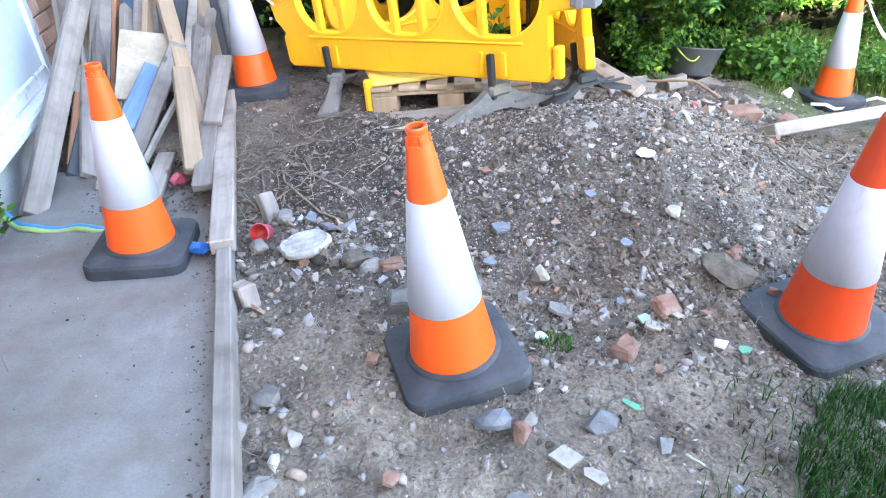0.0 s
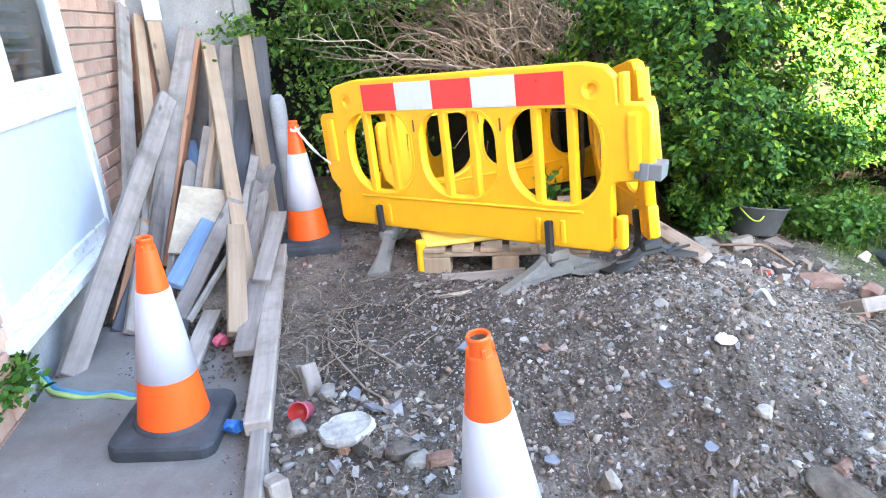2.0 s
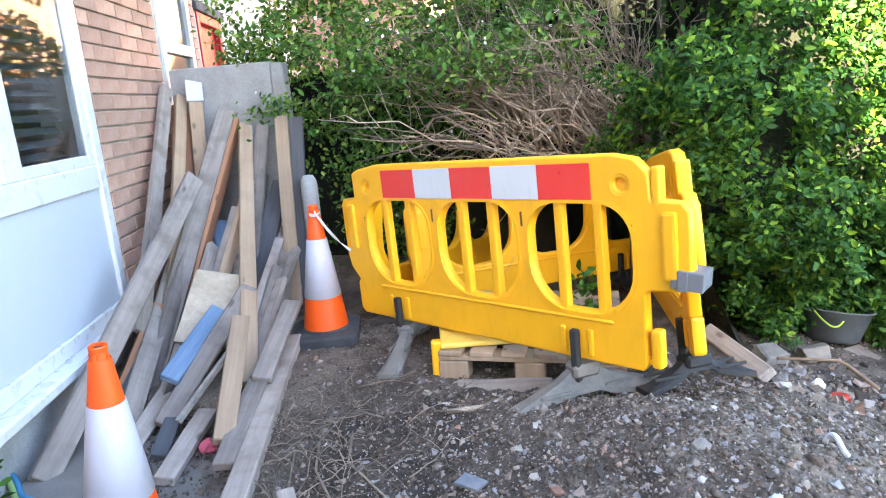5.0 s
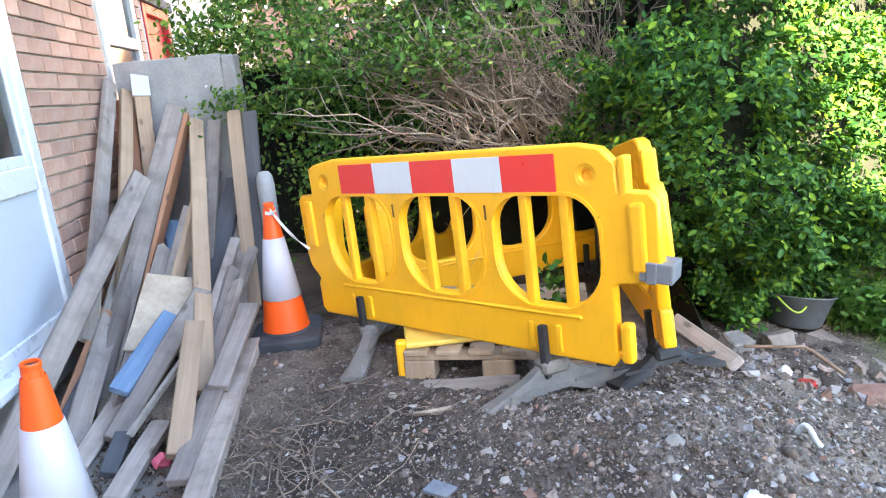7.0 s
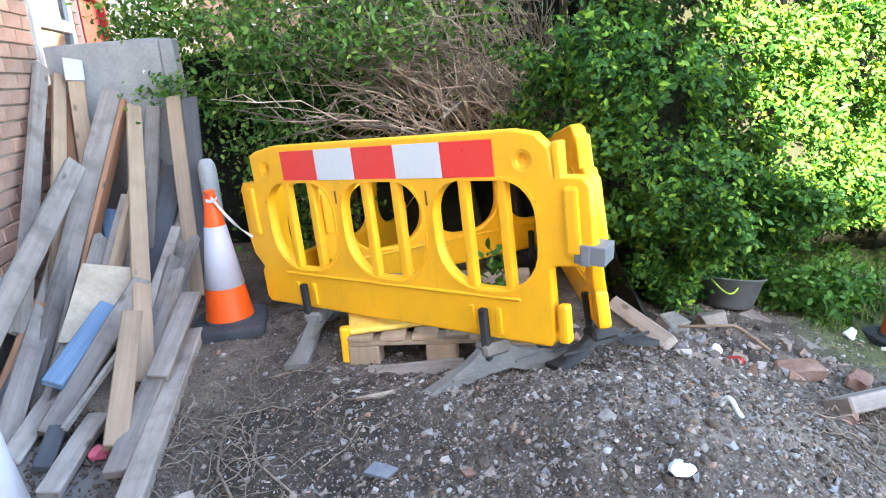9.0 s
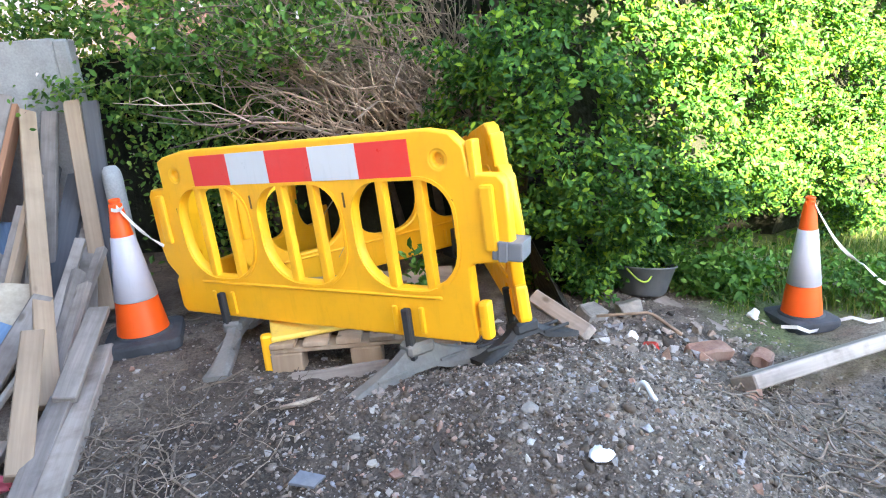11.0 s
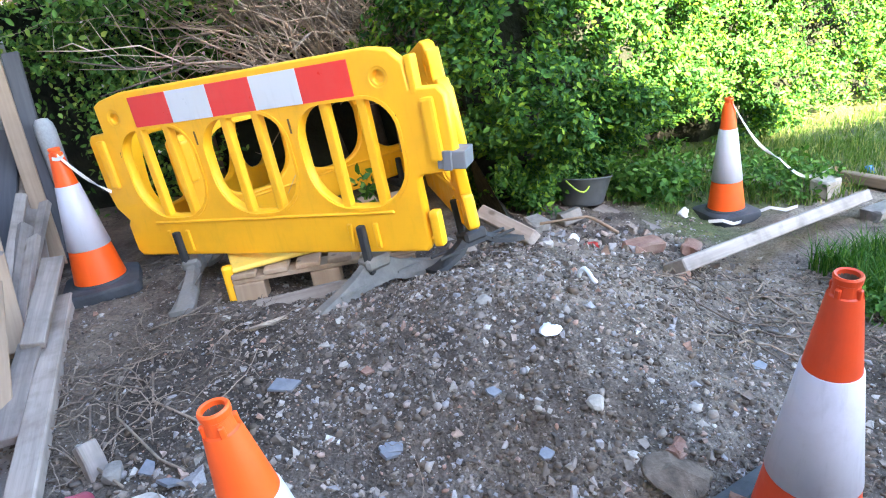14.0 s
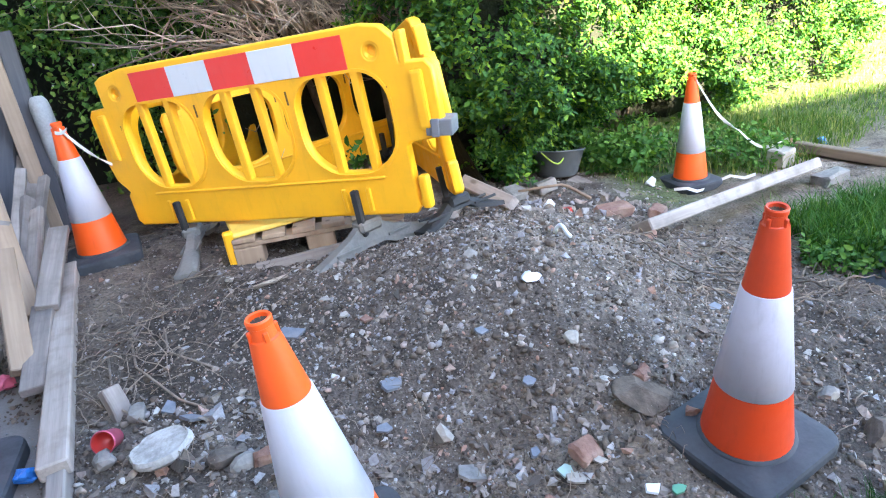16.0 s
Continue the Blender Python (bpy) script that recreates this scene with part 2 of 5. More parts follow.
DRY_GRASS = foliage("seedy_grass_blade", (0.040, 0.085, 0.016), (0.11, 0.19, 0.04), (0.32, 0.31, 0.13))
WEED = foliage("weed_leaf", (0.022, 0.072, 0.012), (0.065, 0.165, 0.026), (0.16, 0.28, 0.06))
PETAL = plastic("petal", (0.8, 0.74, 0.76), 0.6, 0.1)
BUCKET = plastic("grey_tub", (0.085, 0.095, 0.105), 0.55, 0.3, (0.13, 0.12, 0.10))
RIM = plastic("lime_rope", (0.30, 0.42, 0.04), 0.6, 0.2)
TAPE = plastic("tape", (0.56, 0.54, 0.52), 0.4, 0.35, (0.4, 0.32, 0.28))
BLUE = plastic("blue_plastic", (0.02, 0.17, 0.55), 0.35, 0.15)
PINK = plastic("pink_plastic", (0.55, 0.10, 0.16), 0.35, 0.15)
REDP = plastic("red_plastic", (0.40, 0.03, 0.025), 0.35, 0.15)
RED_PAINT = plastic("red_paint", (0.55, 0.03, 0.035), 0.4, 0.1)
ROPE_B = plastic("blue_rope", (0.05, 0.22, 0.40), 0.7, 0.3)
ROPE_G = plastic("green_rope", (0.28, 0.40, 0.14), 0.7, 0.3)
ROOF = surface("roof_tile", [(0.3, (0.12, 0.10, 0.09)), (0.7, (0.2, 0.16, 0.14))], 3, 0.9)
FARWALL = surface("far_brick", [(0.3, (0.36, 0.19, 0.13)), (0.7, (0.46, 0.28, 0.2))], 6, 0.9)


def glass_material():
    m, nt, b = material("window_glass", 0.03)
    b.inputs["Base Color"].default_value = (0.75, 0.8, 0.82, 1)
    b.inputs["IOR"].default_value = 1.5
    b.inputs["Transmission Weight"].default_value = 1.0
    return m


GLASS = glass_material()
BLIND = surface("slatted_blind", [(0.3, (0.10, 0.11, 0.13)), (0.7, (0.17, 0.18, 0.2))], 5, 0.6)


# ---- building helpers ----
def mesh_object(name, verts, faces, mat, parent=None, smooth=False, label=""):
    me = bpy.data.meshes.new(name)
    me.from_pydata([tuple(v) for v in verts], [], faces)
    me.materials.append(mat)
    if smooth:
        me.polygons.foreach_set("use_smooth", [True] * len(me.polygons))
    ob = new(name, me)
    ob.parent = parent
    return tagged(ob, label)


def part(name, bm, mat, parent=None, label="", smooth=False):
    """Links a bmesh as one mesh object."""
    bmesh.ops.recalc_face_normals(bm, faces=bm.faces)
    me = bpy.data.meshes.new(name)
    bm.to_mesh(me)
    bm.free()
    me.materials.append(mat)
    if smooth:
        me.polygons.foreach_set("use_smooth", [True] * len(me.polygons))
    ob = new(name, me)
    ob.parent = parent
    return tagged(ob, label)


def thing(name, m, label, category, group="", kind=""):
    ob = new(name)
    ob.empty_display_size = 0.1
    ob.matrix_world = m
    return tagged(ob, label, category, group, kind)


def box(bm, size, centre=(0, 0, 0), bevel=0.0, m=None, segments=1):
    b = bmesh.new()
    bmesh.ops.create_cube(b, size=1, matrix=Matrix.Translation(centre) @ Matrix.Diagonal((*size, 1)))
    if bevel:
        bmesh.ops.bevel(b, geom=b.edges[:], offset=bevel, segments=segments, affect="EDGES", profile=0.6)
    if m:
        b.transform(m)
    tmp = bpy.data.meshes.new("tmp")
    b.to_mesh(tmp)
    b.free()
    bm.from_mesh(tmp)
    bpy.data.meshes.remove(tmp)
    return bm


def lathe(bm, profile, n=32):
    rings = []
    for r, z in profile:
        rings.append([bm.verts.new((r * math.cos(2 * math.pi * i / n), r * math.sin(2 * math.pi * i / n), z)) for i in range(n)])
    for a, b in zip(rings, rings[1:]):
        for i in range(n):
            bm.faces.new((a[i], a[(i + 1) % n], b[(i + 1) % n], b[i]))
    return bm


def tubes(paths, sides=5):
    """Vertices and faces of many tapered tubes; a path is a list of (point, radius)."""
    verts, faces = [], []
    for path in paths:
        start = len(verts)
        for k, (p, r) in enumerate(path):
            p = Vector(p)
            a, b = Vector(path[max(k - 1, 0)][0]), Vector(path[min(k + 1, len(path) - 1)][0])
            q = (b - a).to_track_quat("Z", "Y")
            for i in range(sides):
                t = 2 * math.pi * i / sides
                verts.append(p + q @ Vector((r * math.cos(t), r * math.sin(t), 0)))
        for k in range(len(path) - 1):
            for i in range(sides):
                j = (i + 1) % sides
                o = start + k * sides
                faces.append((o + i, o + j, o + sides + j, o + sides + i))
        faces.append(tuple(start + i for i in reversed(range(sides))))
        faces.append(tuple(start + (len(path) - 1) * sides + i for i in range(sides)))
    return verts, faces


def sheet_with_holes(name, outline, holes, thick, bevel, mat, parent, label=""):
    """A moulded sheet in the x-z plane with holes through it and rounded edges."""
    cu = bpy.data.curves.new(name, "CURVE")
    cu.dimensions, cu.fill_mode, cu.extrude, cu.bevel_depth, cu.bevel_resolution = "2D", "BOTH", thick / 2 - bevel, bevel, 2
    for pts in (outline, *holes):
        sp = cu.splines.new("POLY")
        sp.points.add(len(pts) - 1)
        for p, (x, y) in zip(sp.points, pts):
            p.co = (x, y, 0, 1)
        sp.use_cyclic_u = True
    tmp = new("tmp", cu)
    me = bpy.data.meshes.new_from_object(tmp)
    bpy.data.objects.remove(tmp)
    bpy.data.curves.remove(cu)
    me.transform(Matrix.Rotation(radians(90), 4, "X"))
    weld = bmesh.new()
    weld.from_mesh(me)
    bmesh.ops.remove_doubles(weld, verts=weld.verts[:], dist=0.0002)
    weld.to_mesh(me)
    weld.free()
    me.materials.clear()
    me.materials.append(mat)
    me.name = name
    ob = new(name, me)
    ob.parent = parent
    return tagged(ob, label)


def rounded(x0, x1, y0, y1, r_low, r_high, n=7):
    pts = []
    for cx, cy, r, a0 in ((x1 - r_low, y0 + r_low, r_low, -90), (x1 - r_high, y1 - r_high, r_high, 0), (x0 + r_high, y1 - r_high, r_high, 90), (x0 + r_low, y0 + r_low, r_low, 180)):
        for k in range(n + 1):
            a = radians(a0 + 90 * k / n)
            pts.append((cx + r * math.cos(a), cy + r * math.sin(a)))
    return pts


def leaf_cloud(name, pos, nrm, length, width, mat, parent=None, jitter=0.9, seed=1):
    """Many folded leaves at pos, turned about nrm."""
    rng = np.random.default_rng(seed)
    n = len(pos)
    d = rng.normal(size=(n, 3))
    nn = nrm + rng.normal(size=(n, 3)) * jitter * 0.6
    nn /= np.linalg.norm(nn, axis=1)[:, None]
    d = d - nn * (d * nn).sum(1)[:, None]
    d[:, 2] += 0.2
    d /= np.linalg.norm(d, axis=1)[:, None]
    side = np.cross(nn, d)
    s = rng.uniform(0.6, 1.25, n)[:, None]
    L, W = length * s, width * s
    v = np.empty((n, 6, 3))
    v[:, 0] = pos
    v[:, 1] = pos + d * L * 0.35 + side * W * 0.5 + nn * W * 0.18
    v[:, 2] = pos + d * L * 0.75 + side * W * 0.38 + nn * W * 0.12
    v[:, 3] = pos + d * L - nn * W * 0.12
    v[:, 4] = pos + d * L * 0.75 - side * W * 0.38 + nn * W * 0.12
    v[:, 5] = pos + d * L * 0.35 - side * W * 0.5 + nn * W * 0.18
    f = np.arange(n)[:, None] * 6 + np.array([[0, 1, 2, 3, 0, 3, 4, 5]])
    me = bpy.data.meshes.new(name)
    me.vertices.add(n * 6)
    me.vertices.foreach_set("co", v.reshape(-1))
    me.loops.add(n * 8)
    me.loops.foreach_set("vertex_index", f.reshape(-1).astype(np.int32))
    me.polygons.add(n * 2)
    me.polygons.foreach_set("loop_start", (np.arange(n * 2) * 4).astype(np.int32))
    me.update(calc_edges=True)
    me.materials.append(mat)
    ob = new(name, me)
    ob.parent = parent
    return tagged(ob, kind="stuff")


def rock_mesh(name, size, seed, mat, flat=1.0, cuts=1, rough=0.3):
    """A broken stone: a ball cut flat by several planes, then roughened."""
    rng = random.Random(seed)
    bm = bmesh.new()
    bmesh.ops.create_icosphere(bm, subdivisions=max(cuts, 2), radius=1)
    off = Vector((rng.uniform(0, 50), rng.uniform(0, 50), rng.uniform(0, 50)))
    planes = [(Vector((rng.gauss(0, 1), rng.gauss(0, 1), rng.gauss(0, 0.8))).normalized(), rng.uniform(0.42, 0.78)) for k in range(9)]
    for v in bm.verts:
        for d, r in planes:
            over = v.co.dot(d) - r
            if over > 0:
                v.co -= d * over
        v.co *= 1.25 * (1 + 0.45 * rough * (noise.noise(v.co * 1.3 + off) + 0.5 * noise.noise(v.co * 4.1 + off)))
        v.co = Vector((v.co.x * size[0], v.co.y * size[1], v.co.z * size[2] * flat))
    me = bpy.data.meshes.new(name)
    bm.to_mesh(me)
    bm.free()
    me.materials.append(mat)
    return me


# ---- ground ----
WALL_P, WALL_A = Vector((-2.1, 3.315, 0)), radians(20.8)
WALL_D = Vector((-math.sin(WALL_A), math.cos(WALL_A), 0))
HILLS = [(0.8, 2.65, 0.42, 0.40, 0.265), (0.0, 2.75, 0.5, 0.45, 0.11), (0.95, 2.2, 0.3, 0.3, 0.075), (0.45, 1.85, 0.22, 0.2, -0.09),
         (-0.8, 3.3, 0.5, 0.5, 0.085), (2.3, 4.2, 0.9, 0.9, -0.11), (1.0, 3.3, 0.3, 0.25, 0.09)]


def edging_x(y):
    return -0.31 - 0.396 * (y - 1.045)


def lie(x, y):
    """The height of the ground."""
    cx, cy = min(max(x, -2.5), 3.6), min(max(y, 0.0), 5.2)
    z = -0.02 - 0.034 * cx + 0.013 * cy
    for a, b, c, d, h in HILLS:
        z += h * math.exp(-0.5 * ((x - a) / c) ** 2 - 0.5 * ((y - b) / d) ** 2)
    z -= 0.055 * math.exp(-((x - 2.19) / 0.30) ** 2 - ((y - 4.02) / 0.30) ** 2)
    return z


def rough_ground(x, y):
    z = lie(x, y)
    if -1.6 < x < 4 and 0 < y < 5.5:
        z += 0.030 * noise.noise((x * 2.3, y * 2.3, 1)) + 0.018 * noise.noise((x * 7, y * 7, 2)) + 0.013 * noise.noise((x * 17, y * 17, 5)) + 0.009 * noise.noise((x * 38, y * 38, 7))
    if x < edging_x(y) - 0.02 and y < 2.9:
        z = min(z, -0.06)
    return z


def spaced(lo, a, b, hi, step, n=14):
    left = [a - (a - lo) * (k / n) ** 3 for k in range(n, 0, -1)]
    right = [b + (hi - b) * (k / n) ** 3 for k in range(1, n + 1)]
    return left + list(np.arange(a, b + 1e-6, step)) + right


gx, gy = spaced(-150, -1.4, 3.0, 150, 0.016), spaced(-150, 0.6, 4.4, 150, 0.016)
gv = [(x, y, rough_ground(x, y)) for y in gy for x in gx]
nx = len(gx)
gf = [(j * nx + i, j * nx + i + 1, (j + 1) * nx + i + 1, (j + 1) * nx + i) for j in range(len(gy) - 1) for i in range(nx - 1)]
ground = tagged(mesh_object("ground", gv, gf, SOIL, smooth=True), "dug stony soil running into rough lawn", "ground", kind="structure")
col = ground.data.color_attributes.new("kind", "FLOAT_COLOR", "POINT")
vals = np.zeros((len(gv), 4), np.float32)
for k, (x, y, z) in enumerate(gv):
    wob = 0.25 * noise.noise((x * 2, y * 2, 9))
    # Mound top painted paler: dry soil, plus the skylight it catches.
    dug = 1.2 * math.exp(-(((x - 0.45) / 1.15) ** 4 + ((y - 2.75) / 0.85) ** 4)) - 0.75 * math.exp(-(((x - 0.95) / 0.5) ** 2 + ((y - 2.55) / 0.45) ** 2)) + 1.0 * math.exp(-(((x + 0.25) / 0.45) ** 2 + ((y - 2.2) / 0.6) ** 2)) + wob
    edge = 3.35 + 0.5 * (x - 1.44) if x < 2.9 else 4.0 + 0.32 * (x - 2.9)
    turf = (y - edge + wob * 1.5) * 2.5 * min(1, max(0, (x - 1.6) * 2.5))
    turf = max(turf, (x - 2.15 + wob) * 3 if y < 2.6 + 0.55 * (x - 2.0) else 0)
    # A band along the hedge foot takes the darker dug colour too.
    dug += min(1, max(0, 1.6 - abs(y - 3.95) / 0.6)) * min(1, max(0, (2.0 - x) * 2.5))
    dug += 1.4 * math.exp(-(((x - 1.65) / 0.60) ** 2 + ((y - 1.7) / 0.75) ** 2))
    if y > 7 or x > 5.5 or x < -6 or y < -2:
        turf = 1
    # Two soft-edged patches take the darkest soil colour.
    dark_soil = 1.15 * math.exp(-(((x + 0.38) / 0.52) ** 2 + ((y - 2.60) / 0.50) ** 2)) + 0.9 * math.exp(-(((x - 1.75) / 0.5) ** 2 + ((y - 1.75) / 0.6) ** 2)) + 0.9 * wob
    vals[k] = (min(max(dug, 0), 1), min(max(turf, 0), 1), min(max(dark_soil, 0), 0.9), 1)
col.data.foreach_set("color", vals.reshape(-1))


def on(x, y, up=0.0):
    return Vector((x, y, rough_ground(x, y) + up))


# concrete path along the house
def path_slab():
    bm = bmesh.new()
    ys = [-6, -3, -1, 0, 0.5, 1, 1.5, 2, 2.4, 2.75]
    top = []
    for y in ys:
        xr = edging_x(y) - 0.03
        xl = WALL_P.x + WALL_D.x / WALL_D.y * (y - WALL_P.y) + 0.02
        top.append([bm.verts.new((xl + (xr - xl) * k / 10, y + (0.12 * noise.noise((k, 3, 1)) if y == ys[-1] else 0), 0.015 + 0.05 * (1 - k / 10) + 0.006 * noise.noise((k * 0.7, y * 2, 0)))) for k in range(11)])
    for a, b in zip(top, top[1:]):
        for k in range(10):
            bm.faces.new((a[k], a[k + 1], b[k + 1], b[k]))
    r = bmesh.ops.extrude_face_region(bm, geom=bm.faces[:])
    for v in r["geom"]:
        if isinstance(v, bmesh.types.BMVert):
            v.co.z -= 0.12
    return tagged(part("pavement", bm, CONCRETE), "worn grey concrete path beside the house", "path", kind="structure")


path_slab()


# ---- planks ----
def plank(name, a, b, width, thick, mat, label, category="plank", group="", roll=0.0, bend=0.0, flat=None):
    """A board from the middle of its end a to the middle of its end b."""
    a, b = Vector(a), Vector(b)
    n = (b - a).length
    rng = random.Random(round(a.x * 1000) + round(b.y * 977))
    bm = bmesh.new()
    box(bm, (width, thick, n), (0, 0, n / 2), min(width, thick) * 0.10)
    bmesh.ops.bisect_plane(bm, geom=bm.verts[:] + bm.edges[:] + bm.faces[:], plane_co=(0, 0, n / 3), plane_no=(0, 0, 1))
    bmesh.ops.bisect_plane(bm, geom=bm.verts[:] + bm.edges[:] + bm.faces[:], plane_co=(0, 0, n * 2 / 3), plane_no=(0, 0, 1))
    sk = rng.uniform(-0.15, 0.15)
    for v in bm.verts:
        t = v.co.z / n
        v.co.y += bend * math.sin(math.pi * t) + 0.003 * noise.noise((v.co.x * 9, t * 5, a.x * 7))
        v.co.x += 0.006 * noise.noise((t * 3, a.y * 5, 0))
        if v.co.z > n * 0.9:
            v.co.z += sk * v.co.x
    m = Matrix.Translation(a) @ (b - a).to_track_quat("Z", "Y").to_matrix().to_4x4() @ Matrix.Rotation(radians(roll), 4, "Z")
    ob = part(name, bm, mat)
    ob.matrix_world = m
    return tagged(ob, label, category, group)


# ---- cones ----
def traffic_cone(m, label, orange, sleeve, low_edge=0.226, high_edge=0.522, foot=0.114, wide=0.168, thick=1.0):
    c = thing("traffic_cone", m, label, "traffic cone", "traffic cones")
    bm = bmesh.new()
    base = rounded(-wide, wide, -wide, wide, 0.05, 0.05, 5)
    levels = [(1.0, 0.0), (1.0, 0.038), (0.975, 0.050), (0.88, 0.055), (0.80, 0.057)]
    rings = [[bm.verts.new((x * s, y * s, z * thick)) for x, y in base] for s, z in levels]
    n = len(base)
    for p, q in zip(rings, rings[1:]):
        for i in range(n):
            bm.faces.new((p[i], p[(i + 1) % n], q[(i + 1) % n], q[i]))
    bm.faces.new(rings[0])
    bm.faces.new(rings[-1])
    cone_base = part("base", bm, RUBBER, c, "heavy black rubber base")
    collar = bmesh.new()
    lathe(collar, [(foot + 0.014, 0.054 * thick), (foot + 0.013, 0.061 * thick), (foot + 0.007, 0.067 * thick), (foot, 0.068 * thick)])
    part("collar", collar, RUBBER, cone_base, smooth=True)
    r = lambda z: foot - (z - 0.07) * (foot - 0.030) / 0.575
    low = bmesh.new()
    lathe(low, [(r(0.05 * thick), 0.05 * thick), (r(low_edge + 0.005), low_edge + 0.005)])
    part("lower_body", low, orange, c, "orange plastic", smooth=True)
    sl = bmesh.new()
    lathe(sl, [(r(low_edge), low_edge), (r(low_edge) + 0.003, low_edge + 0.002), (r(high_edge) + 0.003, high_edge - 0.002), (r(high_edge), high_edge)], 32)
    part("sleeve", sl, sleeve, c, "white reflective sleeve", smooth=True)
    up = bmesh.new()
    lathe(up, [(r(high_edge - 0.005), high_edge - 0.005), (r(0.645), 0.645), (r(0.645) - 0.001, 0.650)])
    part("upper_body", up, orange, c, "orange plastic", smooth=True)
    nk = bmesh.new()
    lathe(nk, [(r(0.645), 0.645), (0.0235, 0.651), (0.0215, 0.673), (0.0240, 0.675), (0.0248, 0.686), (0.0225, 0.690), (0.0182, 0.688), (0.0175, 0.66)])
    for k in range(4):
        box(nk, (0.010, 0.010, 0.024), (0.0235 * math.cos(k * math.pi / 2), 0.0235 * math.sin(k * math.pi / 2), 0.656), 0.002)
    neck = part("neck", nk, orange, c, "orange neck with grip lugs")
    # Dark brown on this cup paints the shade inside the open neck.
    bore = bmesh.new()
    lathe(bore, [(0.0180, 0.680), (0.0172, 0.66), (0.001, 0.64)], 20)
    part("bore", bore, BARK, neck, "shallow cup coloured dark for the shaded hollow of the cone")
    return c


def cone_at(x, y, z, lean_x, lean_y, turn, label, orange=ORANGE, sleeve=SLEEVE, *shape):
    return traffic_cone(pose(x, y, z, lean_x, lean_y, 0) @ pose(0, 0, 0, 0, 0, turn), label, orange, sleeve, *shape)


cone_at(-1.03, 2.08, 0.035, 0, 4, 12, "orange and white traffic cone standing on the concrete path")
cone_at(-1.10, 3.60, 0.14, 0, 0, 20, "orange and white traffic cone with tape, beside the stacked planks")
cone_at(0.135, 1.57, -0.018, 2, -4, 22, "orange and white traffic cone tilted on the stony soil").scale = (1.04, 1.04, 1.04)
cone_at(1.165, 1.74, -0.008, 6, -0.6, 24, "grubby orange and white traffic cone at the foot of the mound", DEEP_ORANGE, OLD_SLEEVE, 0.212, 0.488, 0.108, 0.168, 0.66)
cone_at(2.19, 4.09, -0.20, 0, 0, 10, "orange and white traffic cone with tape, in the grass", ORANGE, SLEEVE, 0.226, 0.522, 0.100, 0.146)
cone_at(2.25, 2.41, -0.11, 0, 0, 35, "orange and white traffic cone on the soil beside long grass", DEEP_ORANGE, OLD_SLEEVE)


# ---- barriers ----
def barrier(m, label, feet=(), strip=True, foot_mat=None, bars=True):
    """A moulded safety barrier; x along it from its centre, z up from its foot line, y away from the viewer."""
    b = thing("safety_barrier", m, label, "safety barrier", "safety barriers")
    out = [(-0.60, 0.715), (0.62, 0.715), (0.70, 0.700), (0.745, 0.655), (0.750, 0.565), (0.855, 0.560), (0.875, 0.535), (0.875, 0.315), (0.860, 0.295), (0.740, 0.285),
           (0.715, 0.265), (0.715, 0.020), (0.70, 0.0), (-0.80, 0.0), (-0.82, 0.02), (-0.82, 0.14), (-0.80, 0.165), (-0.86, 0.23), (-0.875, 0.30), (-0.875, 0.535), (-0.86, 0.555),
           (-0.765, 0.560), (-0.765, 0.680), (-0.73, 0.695)]
    holes = [rounded(c - 0.218, c + 0.218, 0.168, 0.572, 0.175, 0.13) for c in (-0.482, 0.0, 0.478)]
    holes += [[(dx + 0.030 * math.cos(k * math.pi / 10), 0.625 + 0.030 * math.sin(k * math.pi / 10)) for k in range(20)] for dx in (-0.67, 0.655)]
    body = sheet_with_holes("body", out, holes, 0.048, 0.010, YELLOW, b, "yellow moulded plastic")
    for c in (-0.482, 0.0, 0.478):
        ring = bmesh.new()
        o, i = rounded(c - 0.224, c + 0.224, 0.158, 0.574, 0.18, 0.135), rounded(c - 0.212, c + 0.212, 0.170, 0.562, 0.17, 0.125)
        n = len(o)
        lv = [[ring.verts.new((x, y0, z)) for x, z in pts] for pts, y0 in ((o, -0.022), (o, -0.029), (i, -0.029), (i, -0.01))]
        for p, q in zip(lv, lv[1:]):
            for k in range(n):
                ring.faces.new((p[k], p[(k + 1) % n], q[(k + 1) % n], q[k]))
        part("hole_rim", ring, YELLOW, body)
        for dx in (-0.075, 0.085) if bars else ():
            bar = bmesh.new()
            box(bar, (0.036, 0.036, 0.40), (c + dx, -0.004, 0.370), 0.008, None, 2)
            part("bar", bar, YELLOW, body)
    for dx in (-0.67, 0.655):
        d = bmesh.new()
        lathe(d, [(0.040, 0.0018), (0.033, 0.0016), (0.029, -0.010), (0.020, -0.018), (0.001, -0.020)], 24)
        d.transform(pose(dx, -0.0235, 0.625, 90, 0, 0))
        part("bowl", d, YELLOW, body, "pressed round bowl", smooth=True)
    # Dark bars laid on the face paint the shade of recessed slots.
    for sx, sz, sl in ((0.688, 0.43, 0.13), (0.240, 0.50, 0.055), (-0.240, 0.50, 0.055), (-0.705, 0.43, 0.10)):
        slot = bmesh.new()
        box(slot, (0.009, 0.004, sl), (sx, -0.0245, sz), 0.0015)
        part("slot", slot, SLOT, body, "dark bar standing in for the shade in a moulded slot")
    lip = bmesh.new()
    box(lip, (1.25, 0.012, 0.014), (-0.02, -0.025, 0.148), 0.005)
    part("lower_lip", lip, YELLOW, body)
    for x in (0.79, -0.835):
        for dz in (0.43,):
            tab = bmesh.new()
            box(tab, (0.05, 0.075, 0.22), (x + 0.03, -0.002, dz), 0.012, None, 2)
            part("coupling", tab, YELLOW, body)
    peg = bmesh.new()
